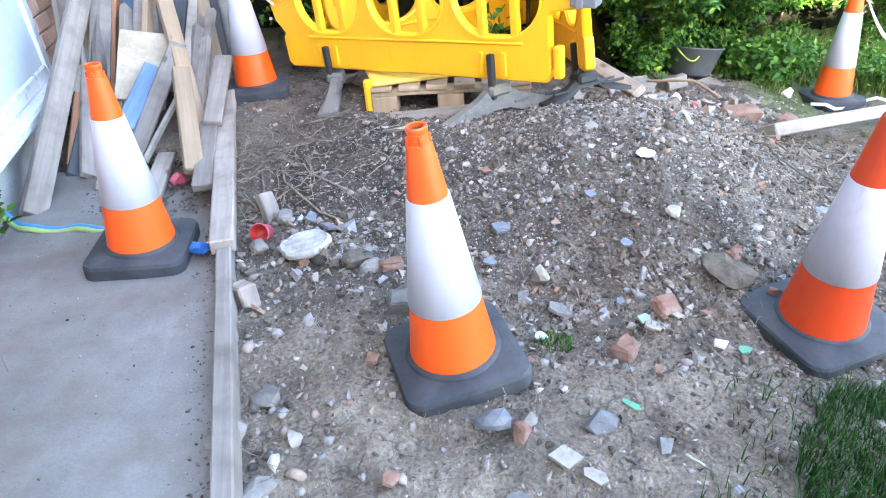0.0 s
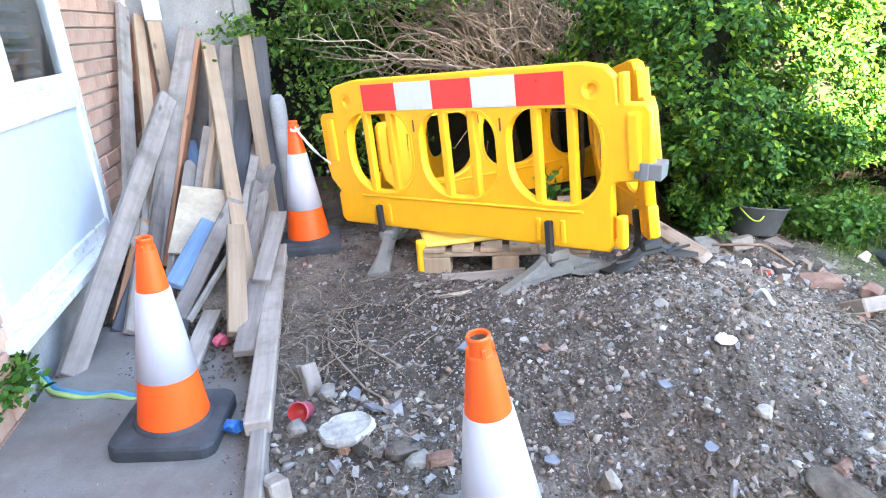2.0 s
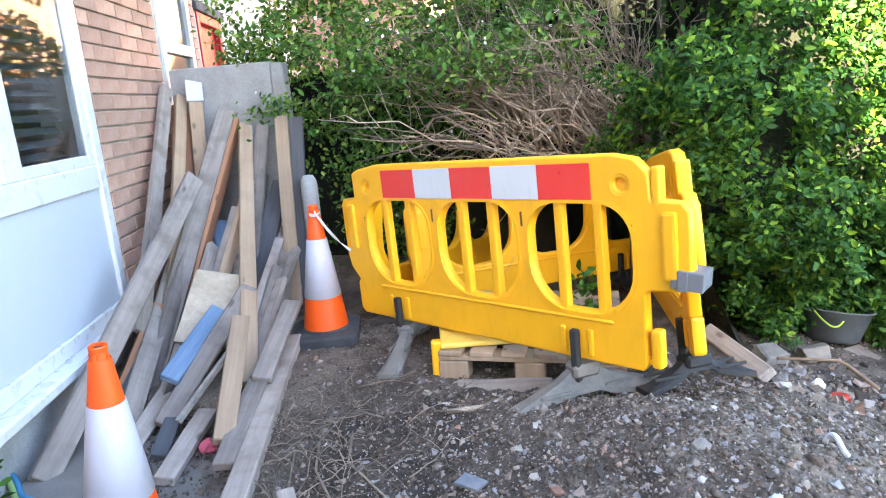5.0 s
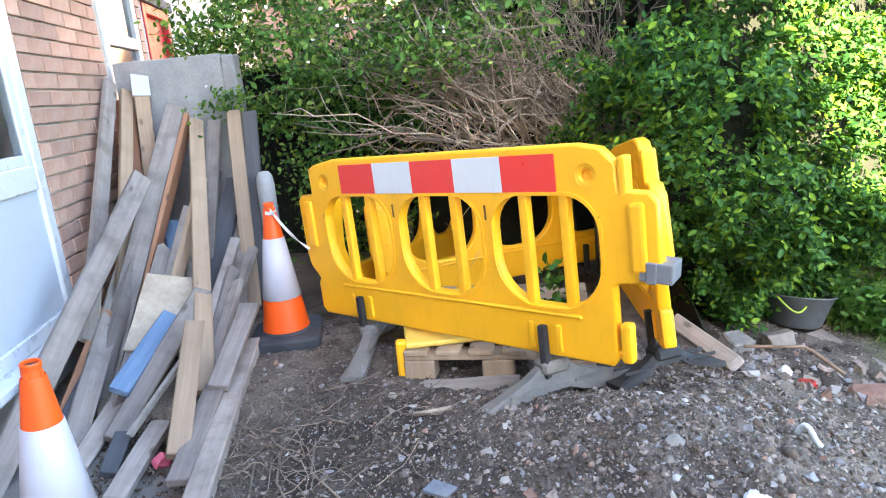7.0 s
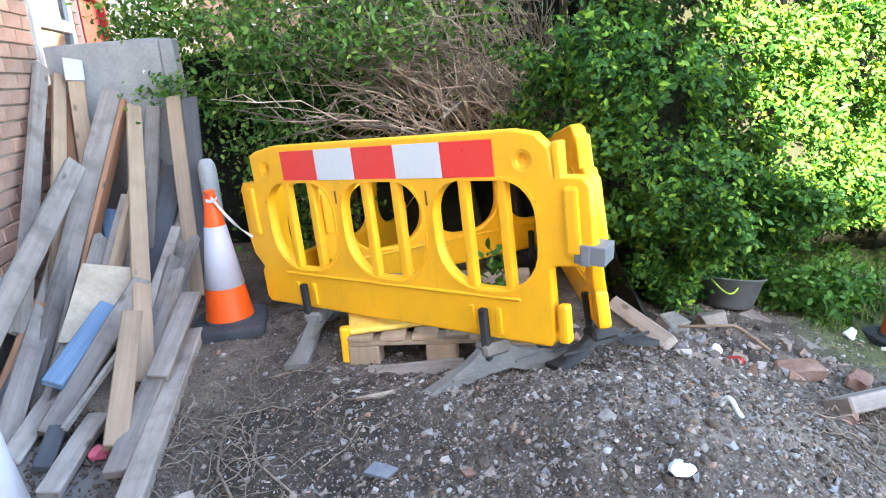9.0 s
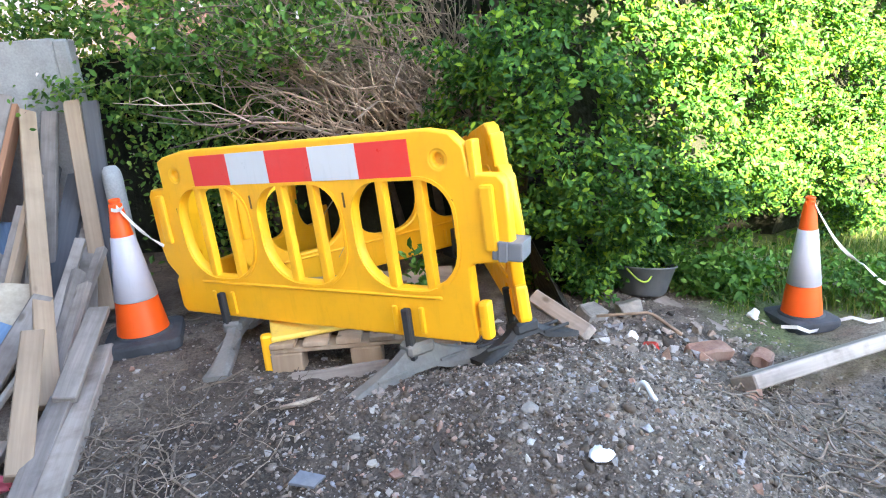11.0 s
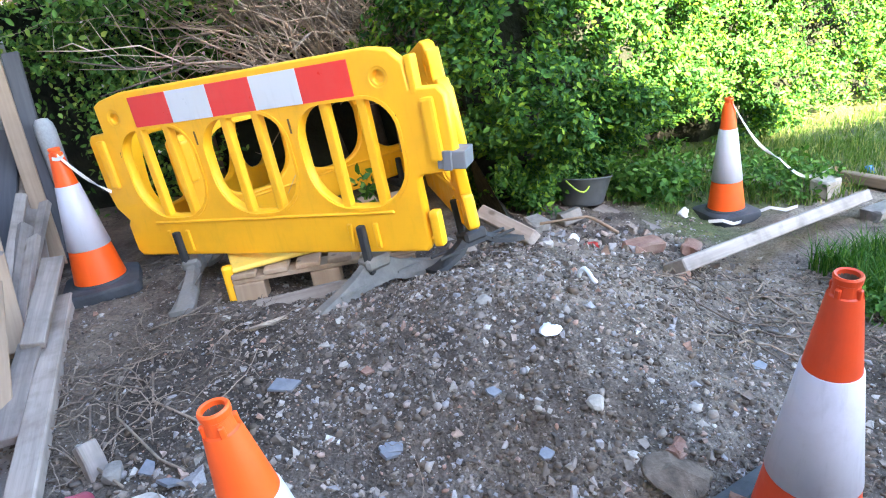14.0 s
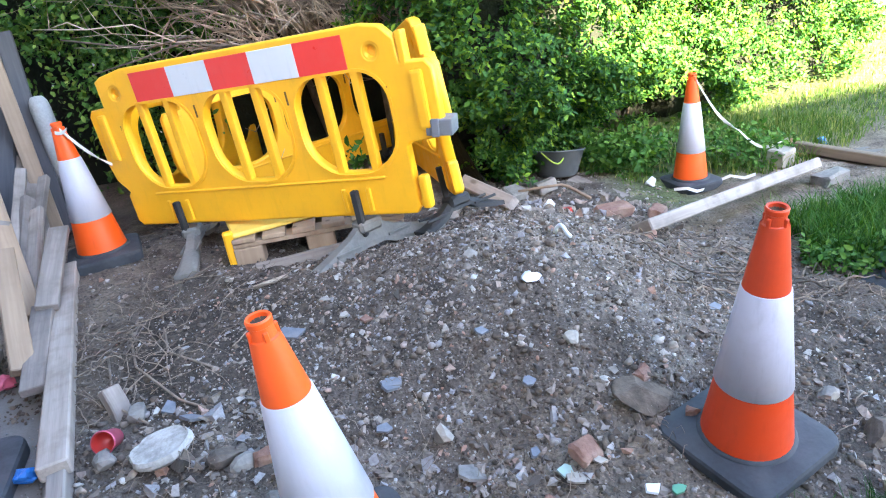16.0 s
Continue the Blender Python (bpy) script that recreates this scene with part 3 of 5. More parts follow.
    box(peg, (0.038, 0.045, 0.135), (0.755, -0.002, 0.075), 0.012, None, 2)
    box(peg, (0.05, 0.03, 0.03), (0.725, 0, 0.03), 0.008)
    part("peg", peg, YELLOW, b)
    up = bmesh.new()
    box(up, (0.028, 0.05, 0.13), (0.775, 0, 0.615), 0.008, None, 2)
    part("hook", up, YELLOW, b)
    if strip:
        for k in range(5):
            s = bmesh.new()
            box(s, (0.2185, 0.004, 0.125), (-0.4385 + k * 0.2192, -0.0262, 0.636), 0.0008)
            part("reflective_panel", s, RED if k % 2 == 0 else WHITE, b, "red reflective panel" if k % 2 == 0 else "white reflective panel")
    for x, swivel, drop in feet:
        for dx in (-0.055, 0.06):
            rib = bmesh.new()
            box(rib, (0.022, 0.012, 0.10), (x + dx, -0.027, 0.060), 0.004)
            part("rib", rib, YELLOW, body)
        post = bmesh.new()
        box(post, (0.032, 0.028, 0.20), (x, -0.038, 0.005), 0.005)
        part("foot_post", post, BLACK, b, "dark grey foot post")
        ft = bmesh.new()
        foot_shape(ft, drop, 0.55 if foot_mat else 1.0)
        ft.transform(pose(x, 0.0, 0, 0, 0, swivel))
        part("foot", ft, foot_mat or FOOT, b, "black rubber foot" if foot_mat else "grey recycled rubber foot")
    return b


def foot_shape(bm, drop, span=1.0):
    """Splayed foot across the barrier, arched between its two toes."""
    half = []
    for k in range(7):
        t = k / 6
        top = -0.05 - (drop - 0.07) * t ** 0.75
        low = -drop + 0.045 * (1 - t) ** 1.5 + (0.012 if k == 0 else 0)
        half.append((0.05 + 0.31 * span * t, top, low, 0.032 + 0.018 * t))
    st = [(-y, a, b, w) for y, a, b, w in reversed(half)] + half
    rings = [[bm.verts.new(p) for p in ((-w, y, b), (w, y, b), (w, y, b + 0.02), (w * 0.55, y, a), (-w * 0.55, y, a), (-w, y, b + 0.02))] for y, a, b, w in st]
    for p, q in zip(rings, rings[1:]):
        for i in range(6):
            j = (i + 1) % 6
            bm.faces.new((p[i], p[j], q[j], q[i]))
    bm.faces.new(rings[0])
    bm.faces.new(rings[-1])
    for y in (-0.13, 0.13):
        for sx in (-1, 1):
            box(bm, (0.008, 0.12, 0.012), (sx * 0.036, y, -drop * 0.62), 0.002)
    box(bm, (0.085, 0.11, 0.05), (0, 0, -0.055), 0.012)


def front_pose():
    u = Vector((0.873, -0.484, 0.056)).normalized()
    w = Vector((-0.049, 0.027, 0.998))
    y = w.cross(u).normalized()
    w = u.cross(y)
    br = Vector((0.288, 2.983, 0.933))
    o = br + u * -0.545 + w * -0.570
    return Matrix(((u.x, y.x, w.x, o.x), (u.y, y.y, w.y, o.y), (u.z, y.z, w.z, o.z), (0, 0, 0, 1)))


barrier(front_pose(), "yellow plastic safety barrier with red and white strip, round the pit", ((-0.525, 33, 0.16), (0.45, -28, 0.20)))


def barrier_along(near, far, z_near, z_far, label, feet=(), strip=False, lean=0):
    """A barrier whose right-hand end is at near."""
    a, b = Vector((*far, z_far)), Vector((*near, z_near))
    u = (b - a).normalized()
    y = Vector((0, 0, 1)).cross(u).normalized()
    w = u.cross(y)
    o = b - u * 0.875
    return barrier(Matrix(((u.x, y.x, w.x, o.x), (u.y, y.y, w.y, o.y), (u.z, y.z, w.z, o.z), (0, 0, 0, 1))) @ pose(0, 0, 0, lean, 0, 0), label, feet, strip, BLACK, False)


barrier_along((0.646, 2.867), (0.532, 4.590), 0.394, 0.137, "yellow plastic safety barrier seen end on, closing the pit", ((0.58, 25, 0.15),), lean=5.5)
barrier_along((0.72, 4.96), (-0.74, 4.04), 0.21, 0.17, "yellow plastic safety barrier behind the pit", ((0.42, 0, 0.10),))
barrier_along((-0.98, 3.80), (-0.55, 5.40), 0.22, 0.10, "yellow plastic safety barrier beside the shrub", ((0.45, 0, 0.10),))

strap = thing("clamp", pose(0.588, 2.838, 0.705, 0, 3, -22), "grey plastic clamp joining two yellow barriers", "clamp")
bm = bmesh.new()
box(bm, (0.100, 0.104, 0.062), (0, 0, 0), 0.006, None, 2)
part("band", bm, STRAP, strap)
bm = bmesh.new()
box(bm, (0.03, 0.010, 0.068), (-0.012, -0.054, 0), 0.003)
part("buckle", bm, STRAP, strap)

# ---- pallet over the pit ----
pal = thing("pallet", pose(-0.37, 3.17, 0.13, 0, 0, 3), "bare wooden pallet lying under the yellow barrier", "pallet")
for i in range(3):
    for j in range(3):
        bm = bmesh.new()
        box(bm, (0.125, 0.11, 0.095), (0.06 + i * 0.32, 0.06 + j * 0.36, 0.048), 0.005)
        part("block", bm, TAN_WOOD, pal)
for j in range(3):
    bm = bmesh.new()
    box(bm, (0.77, 0.10, 0.02), (0.383, 0.06 + j * 0.36, 0.107), 0.003)
    part("stringer", bm, TAN_WOOD, pal)
for i in range(6):
    bm = bmesh.new()
    box(bm, (0.100, 0.84, 0.02), (0.050 + i * 0.133, 0.42, 0.131), 0.003)
    part("deck_board", bm, TAN_WOOD, pal)
cover = thing("cover_board", pose(-0.365, 3.165, 0.285, 0, 0, 18), "yellow cover board lying on the pallet", "board")
bm = bmesh.new()
box(bm, (0.58, 0.66, 0.022), (0.30, 0.345, 0), 0.006)
part("sheet", bm, YELLOW_BOARD, cover)
bm = bmesh.new()
box(bm, (0.045, 0.045, 0.22), (-0.008, 0.045, -0.09), 0.008)
part("leg", bm, YELLOW, cover)
plank("plank", (-0.28, 3.12, 0.135), (0.10, 3.17, 0.15), 0.06, 0.025, GREY_WOOD, "weathered grey plank lying before the pallet", roll=80)

# ---- edging boards and timber ----
plank("edging_board", (-0.05, 0.35, 0.045), (-0.752, 2.16, 0.055), 0.052, 0.075, GREY_WOOD, "weathered grey timber edging beside the concrete path", "edging", roll=-4)
plank("edging_board", (-0.70, 2.02, 0.095), (-1.22, 3.46, 0.175), 0.085, 0.055, GREY_WOOD, "weathered grey timber lying along the path edge", "plank", roll=0)
plank("stake", (-0.60, 2.28, -0.02), (-0.66, 2.36, 0.13), 0.06, 0.045, GREY_WOOD, "short grey timber stake beside the edging", "stake", roll=15)
plank("stake", (-0.835, 2.30, -0.03), (-0.85, 2.33, 0.06), 0.06, 0.05, GREY_WOOD, "short grey timber offcut beside the edging", "stake")
plank("stake", (-0.545, 1.78, -0.06), (-0.565, 1.82, 0.08), 0.062, 0.10, GREY_WOOD, "short grey timber stake supporting the edging", "stake", roll=22)
plank("timber_beam", (1.43, 3.03, 0.055), (2.72, 3.72, -0.055), 0.06, 0.115, GREY_WOOD, "long pale weathered timber beam lying on the soil", "beam", roll=60)
plank("timber_beam", (2.97, 4.24, -0.11), (3.37, 3.30, -0.11), 0.06, 0.10, BROWN_WOOD, "brown timber beam lying on bricks by the lawn", "beam", roll=80)
plank("timber_beam", (3.02, 4.40, -0.14), (2.98, 4.15, -0.13), 0.07, 0.07, RED_WOOD, "short reddish timber on the lawn edge", "beam")
plank("timber_beam", (0.74, 3.72, 0.19), (0.93, 3.36, 0.15), 0.07, 0.05, GREY_WOOD, "broken grey timber rail beside the barrier", "beam", roll=40)
plank("board", (1.80, 5.0, -0.12), (2.35, 4.98, -0.16), 0.02, 0.10, GREY_WOOD, "old grey board under the hedge", "board", roll=90)
plank("board", (2.25, 5.03, -0.10), (2.75, 4.20, -0.16), 0.02, 0.10, GREY_WOOD, "old grey gravel board in the weeds", "board", roll=90)
plank("board", (1.50, 4.30, -0.10), (1.68, 3.85, -0.12), 0.09, 0.02, GREY_WOOD, "old grey board lying in the weeds", "board", roll=10)

LEAN = "planks leaning against the concrete panel"
G, T, R, D = "weathered grey plank leaning in the stack", "bare brown plank leaning in the stack", "reddish stained plank in the stack", "dark weathered plank in the stack"
STACK = [
    ((-1.86, 3.16, 0.30), (-2.44, 4.36, 1.48), 0.10, 0.03, GREY_WOOD, G, 60), ((-1.83, 3.34, 0.25), (-2.40, 4.44, 1.42), 0.085, 0.03, TAN_WOOD, T, 40),
    ((-2.02, 3.98, 0.55), (-2.31, 4.47, 1.50), 0.10, 0.025, TAN_WOOD, T, 10), ((-2.12, 3.98, 0.60), (-2.37, 4.40, 1.31), 0.07, 0.03, RED_WOOD, T, 20),
    ((-1.645, 2.34, 0.05), (-1.87, 3.75, 0.965), 0.115, 0.045, GREY_WOOD, G, 55), ((-1.80, 3.12, 0.09), (-2.05, 4.40, 1.31), 0.125, 0.035, GREY_WOOD, G, 25),
    ((-1.80, 3.30, 0.12), (-2.00, 4.43, 1.23), 0.035, 0.09, RED_WOOD, R, 10), ((-1.18, 2.99, 0.155), (-1.93, 4.40, 1.21), 0.095, 0.035, TAN_WOOD, T, 20),
    ((-1.68, 3.80, 0.25), (-1.82, 4.43, 1.20), 0.10, 0.03, GREY_WOOD, G, 0), ((-1.44, 3.90, 0.20), (-1.68, 4.42, 1.25), 0.095, 0.03, TAN_WOOD, T, 0),
    ((-1.52, 4.15, 0.15), (-1.60, 4.46, 1.24), 0.10, 0.03, DARK_WOOD, D, 0), ((-1.05, 2.60, 0.115), (-1.25, 3.10, 0.42), 0.095, 0.04, TAN_WOOD, T, 20),
    ((-1.09, 2.95, 0.20), (-1.17, 3.42, 0.385), 0.10, 0.03, GREY_WOOD, G, 10), ((-1.42, 2.72, 0.085), (-1.39, 3.40, 0.46), 0.095, 0.045, GREY_WOOD, G, 35),
    ((-1.45, 2.83, 0.235), (-1.48, 3.27, 0.39), 0.095, 0.03, BLUE_WOOD, "flaking blue painted board in the plank stack", 25), ((-0.965, 2.48, 0.10), (-1.13, 3.0, 0.19), 0.10, 0.03, GREY_WOOD, G, 0),
    ((-1.33, 3.24, 0.27), (-1.50, 3.92, 0.58), 0.06, 0.03, GREY_WOOD, G, 15), ((-1.30, 3.35, 0.25), (-1.42, 3.95, 0.52), 0.06, 0.03, GREY_WOOD, G, -15),
    ((-1.76, 3.75, 0.30), (-2.02, 4.10, 0.66), 0.11, 0.03, BLUE_WOOD, "dark blue stained board behind the stack", 20), ((-1.47, 2.58, 0.055), (-1.58, 2.95, 0.11), 0.09, 0.04, GREY_WOOD, G, 30),
    ((-1.18, 2.42, 0.055), (-1.30, 2.85, 0.09), 0.09, 0.035, GREY_WOOD, G, 10), ((-1.60, 2.70, 0.055), (-2.06, 3.75, 0.53), 0.11, 0.03, GREY_WOOD, G, 40),
    ((-1.73, 2.78, 0.07), (-1.90, 3.35, 0.38), 0.08, 0.025, RED_WOOD, R, 40), ((-1.70, 2.72, 0.055), (-1.84, 3.30, 0.32), 0.07, 0.025, DARK_WOOD, D, 40),
    ((-1.60, 3.60, 0.15), (-1.72, 4.40, 0.85), 0.14, 0.03, DARK_WOOD, D, 0), ((-1.75, 3.60, 0.15), (-1.90, 4.42, 0.90), 0.16, 0.03, DARK_WOOD, D, 0),
    ((-1.72, 2.95, 0.06), (-2.00, 3.95, 0.80), 0.085, 0.03, GREY_WOOD, G, 65), ((-1.55, 2.85, 0.055), (-1.78, 3.70, 0.60), 0.075, 0.035, GREY_WOOD, G, 70),
    ((-1.50, 3.00, 0.07), (-1.72, 4.05, 0.92), 0.07, 0.03, TAN_WOOD, T, 75), ((-1.26, 2.95, 0.08), (-1.40, 3.70, 0.48), 0.075, 0.03, GREY_WOOD, G, 60),
    ((-1.32, 2.56, 0.05), (-1.52, 3.05, 0.16), 0.075, 0.03, DARK_WOOD, D, 20), ((-1.22, 3.05, 0.13), (-1.34, 3.62, 0.44), 0.07, 0.025, GREY_WOOD, G, -20),
    ((-1.62, 3.45, 0.10), (-1.93, 4.42, 1.05), 0.075, 0.03, GREY_WOOD, G, 60), ((-2.08, 3.75, 0.30), (-2.47, 4.46, 1.36), 0.07, 0.03, RED_WOOD, T, 50),
    ((-1.35, 3.55, 0.16), (-1.62, 4.20, 0.60), 0.10, 0.03, GREY_WOOD, G, 10), ((-1.55, 3.10, 0.13), (-1.80, 4.0, 0.75), 0.09, 0.03, GREY_WOOD, G, 20),
]
for a, b, w, th, mat, label, roll in STACK:
    plank("plank", a, b, w * 0.84, th * 1.1, mat, label, "plank", LEAN, roll, 0.006)
plank("cap_block", (-2.265, 4.395, 1.38), (-2.298, 4.45, 1.505), 0.102, 0.028, PANEL, "white painted plank end in the stack", "plank", roll=10)
plank("plywood", (-1.53, 3.15, 0.26), (-1.58, 3.45, 0.52), 0.23, 0.018, PALE_BOARD, "pale plywood offcut in the plank stack", "plywood", roll=15)
plank("white_pipe", (-1.315, 2.69, 0.13), (-1.255, 3.11, 0.345), 0.022, 0.022, PALE_STONE, "thin whitish stick lying on the planks", "stick")


# ---- house ----
HOUSE = Matrix(((WALL_D.x, -WALL_D.y, 0, WALL_P.x), (WALL_D.y, WALL_D.x, 0, WALL_P.y), (0, 0, 1, 0), (0, 0, 0, 1)))


def wall_box(bm, s0, s1, z0, z1, y0, y1, bevel=0.0):
    """A block of the house: s along the wall, y into the house."""
    return box(bm, (s1 - s0, y1 - y0, z1 - z0), ((s0 + s1) / 2, (y0 + y1) / 2, (z0 + z1) / 2), bevel)


wall = bmesh.new()
for s0, s1, z0, z1 in ((-9, -1.25, -0.3, 5.2), (-1.25, 0.11, 2.10, 5.2), (0.11, 1.30, -0.3, 5.2), (1.30, 2.06, -0.3, 1.15), (1.30, 2.06, 2.45, 5.2), (2.06, 2.28, -0.3, 5.2), (2.28, 3.05, 2.15, 5.2), (3.05, 9, -0.3, 5.2)):
    wall_box(wall, s0, s1, z0, z1, 0.006, 0.26)
house_wall = tagged(part("wall_west", wall, MORTAR), "red-orange brick house wall with pale mortar", "wall", kind="structure")
house_wall.matrix_world = HOUSE
inside = bmesh.new()
wall_box(inside, -9, 9, -0.3, 5.2, 2.2, 2.3)
wall_box(inside, -9, 9, 0.12, 0.16, 0.27, 2.2)
wall_box(inside, -9, 9, 2.5, 2.54, 0.27, 2.2)
tagged(part("wall_inside", inside, SLAB), "plain room behind the house windows", "wall", kind="structure").matrix_world = HOUSE
roof = bmesh.new()
box(roof, (18, 5.2, 0.12), (0, 2.2, 6.2))
bmesh.ops.rotate(roof, verts=roof.verts[:], cent=(0, -0.3, 5.2), matrix=Matrix.Rotation(radians(28), 3, "X"))
tagged(part("roof", roof, ROOF), "tiled house roof", "roof", kind="structure").matrix_world = HOUSE @ pose(0, -0.1, -0.9)

# door unit with a solid lower panel
door = thing("door_1", HOUSE, "white plastic door with glazed top and solid lower panel, shut", "door", kind="structure")


def frame_bar(name, s0, s1, z0, z1, y0=-0.01, y1=0.06, parent=None, mat=None, bevel=0.006):
    bm = bmesh.new()
    wall_box(bm, s0, s1, z0, z1, y0, y1, bevel)
    return part(name, bm, mat or UPVC, parent or door)


for s0, s1 in ((-1.25, -1.17), (0.03, 0.108)):
    frame_bar("jamb", s0, s1, 0.33, 2.10)
frame_bar("head", -1.17, 0.03, 2.02, 2.10)
frame_bar("bottom_rail", -1.17, 0.03, 0.33, 0.405, -0.006)
frame_bar("mid_rail", -1.17, 0.03, 0.985, 1.10, -0.006)
frame_bar("mullion", -0.745, -0.655, 1.10, 2.02, -0.006)
frame_bar("panel", -1.17, 0.03, 0.405, 0.985, 0.008, 0.045, None, PANEL, 0.002)
for s0, s1 in ((-1.17, -0.745), (-0.655, 0.03)):
    lf = bmesh.new()
    for q in ((s0, s0 + 0.055, 1.10, 2.02), (s1 - 0.055, s1, 1.10, 2.02), (s0 + 0.055, s1 - 0.055, 1.10, 1.15), (s0 + 0.055, s1 - 0.055, 1.97, 2.02)):
        wall_box(lf, *q, 0.0, 0.05, 0.004)
    sash = part("sash", lf, UPVC, door)
    gl = frame_bar("pane", s0 + 0.05, s1 - 0.05, 1.145, 1.975, 0.010, 0.018, sash, GLASS, 0)
    gl.visible_shadow = False
    for k in range(15):
        bm = bmesh.new()
        box(bm, (s1 - s0 - 0.1, 0.045, 0.004), ((s0 + s1) / 2, 0.12, 1.17 + k * 0.055), 0, None)
        bmesh.ops.rotate(bm, verts=bm.verts[:], cent=((s0 + s1) / 2, 0.12, 1.17 + k * 0.055), matrix=Matrix.Rotation(radians(40), 3, "X"))
        part("blind_slat", bm, BLIND, door)
bm = bmesh.new()
wall_box(bm, -1.29, 0.14, 0.275, 0.33, -0.075, 0.06, 0.012)
part("sill", bm, UPVC, door, "white plastic sill")
bm = bmesh.new()
wall_box(bm, -1.25, 0.11, -0.2, 0.275, 0.02, 0.26)
tagged(part("plinth", bm, SLAB), "grey rendered base under the door", "plinth", kind="structure").matrix_world = HOUSE

win = thing("window_1", HOUSE, "white plastic window with dark glass", "window", kind="structure")
for q in ((1.30, 1.38, 1.15, 2.45), (1.98, 2.06, 1.15, 2.45), (1.38, 1.98, 2.38, 2.45), (1.38, 1.98, 1.15, 1.22), (1.38, 1.98, 1.72, 1.80)):
    frame_bar("window_frame", *q, -0.01, 0.06, win)
for z0, z1 in ((1.22, 1.72), (1.80, 2.38)):
    frame_bar("pane", 1.38, 1.98, z0, z1, 0.02, 0.03, win, GLASS, 0)
red = thing("door_2", HOUSE, "red painted door under a dark lintel", "door", kind="structure")
frame_bar("leaf", 2.36, 2.97, 0.1, 2.02, 0.05, 0.09, red, RED_PAINT)
for q in ((2.28, 2.36, 0.1, 2.10), (2.97, 3.05, 0.1, 2.10), (2.36, 2.97, 2.02, 2.10)):
    frame_bar("door_frame", *q, -0.005, 0.09, red, RED_PAINT)
frame_bar("lintel", 2.22, 3.1, 2.10, 2.18, -0.03, 0.05, red, DARK_WOOD)

# concrete fence panel with its post
fence = thing("fence_panel", pose(-2.50, 4.50, 0, 0, 0, 4.5), "grey concrete fence panel standing against the house corner", "fence panel")
bm = bmesh.new()
box(bm, (0.72, 0.05, 1.70), (0.36, 0, 0.745), 0.008)
part("panel", bm, SLAB, fence)
bm = bmesh.new()
box(bm, (0.085, 0.10, 1.70), (0.765, 0.01, 0.735), 0.012)
part("post", bm, SLAB, fence)
post = thing("post", pose(-1.47, 4.28, 0.05), "round-topped whitish post beside the plank stack", "post")
bm = bmesh.new()
lathe(bm, [(0.052, 0), (0.052, 0.78), (0.046, 0.82), (0.03, 0.845), (0.001, 0.85)], 16)
part("shaft", bm, SLAB, post, smooth=True)


# ---- foliage ----
HEDGE_LINE = [(0.40, 4.45), (0.40, 4.00), (0.60, 3.88), (0.95, 3.84), (1.30, 3.95), (1.75, 4.27), (2.30, 4.85), (3.30, 5.45), (4.60, 5.80), (4.95, 6.30), (5.05, 7.20)]


def hedge_point(t):
    """A place on the foot of the hedge face, t metres along it, and the outward direction."""
    for (x0, y0), (x1, y1) in zip(HEDGE_LINE, HEDGE_LINE[1:]):
        n = math.hypot(x1 - x0, y1 - y0)
        if t <= n:
            return (x0 + (x1 - x0) * t / n, y0 + (y1 - y0) * t / n, (y1 - y0) / n, -(x1 - x0) / n)
        t -= n
    return (x1, y1, 0.1, -1)


def hedge_tuck(t, z):
    """How far the foot of the hedge stands back under its overhang."""
    return 0.55 * max(0, 1 - z / 0.50) ** 0.6 if t < 3.2 else 0.12 * max(0, 1 - z / 0.35)


hedge = thing("hedge", pose(0, 0, 0), "dense green privet hedge, its far end in sunlight", "hedge")
rng = np.random.default_rng(3)
pos, nrm = [], []
for k in range(22500):
    t, z = rng.uniform(0, 6.6), rng.uniform(0, 3.0)
    if k % 7 == 0:
        t, z = rng.uniform(0.6, 3.4), rng.uniform(0.05, 0.7)
    if t < 0.55 and (z > 1.30 + 0.25 * noise.noise((t * 5, 2, 2)) or z < 0.88):
        continue
    if t > 4.2 and rng.uniform() < 0.30:
        continue
    if noise.noise((t * 3.0, z * 3.6, 21)) + 0.55 * noise.noise((t * 8, z * 8, 22)) < -0.19:
        continue
    x, y, ox, oy = hedge_point(t)
    if x < 0.66 and z < 0.88:
        continue
    lump = 0.20 * noise.noise((t * 1.7, z * 1.9, 0)) + 0.21 * noise.noise((t * 4.2, z * 4.6, 3)) + 0.12 * noise.noise((t * 10, z * 10, 5))
    out = lump * 1.3 - hedge_tuck(t, z) - 0.10 * z - abs(rng.normal()) * 0.08 + 0.13
    c = np.array((x + ox * out, y + oy * out, z + lie(x, y) + 0.02))
    grow = np.array((ox * 0.7, oy * 0.7, 0.5)) + rng.normal(size=3) * 0.40
    grow /= np.linalg.norm(grow)
    m = int(rng.integers(7, 13))
    along = np.linspace(-0.035, 0.065, m)[:, None]
    pos.append(c + grow * along + rng.normal(size=(m, 3)) * 0.015)
    nrm.append(np.tile(grow * 0.6 + np.array((ox * 0.35, oy * 0.35, 0.5)), (m, 1)))
pos, nrm = np.concatenate(pos), np.concatenate(nrm)
leaf_cloud("leaves", pos, nrm, 0.040, 0.0195, LEAF, hedge, 1.1, 5)
# Near-black sheet behind the leaf face: shade between leaves painted as a surface.
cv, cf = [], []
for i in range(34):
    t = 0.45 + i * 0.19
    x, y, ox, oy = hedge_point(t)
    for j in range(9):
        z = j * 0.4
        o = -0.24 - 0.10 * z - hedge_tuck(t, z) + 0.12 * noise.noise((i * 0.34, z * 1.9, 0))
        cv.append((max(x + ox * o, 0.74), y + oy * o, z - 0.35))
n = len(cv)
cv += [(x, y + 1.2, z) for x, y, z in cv]
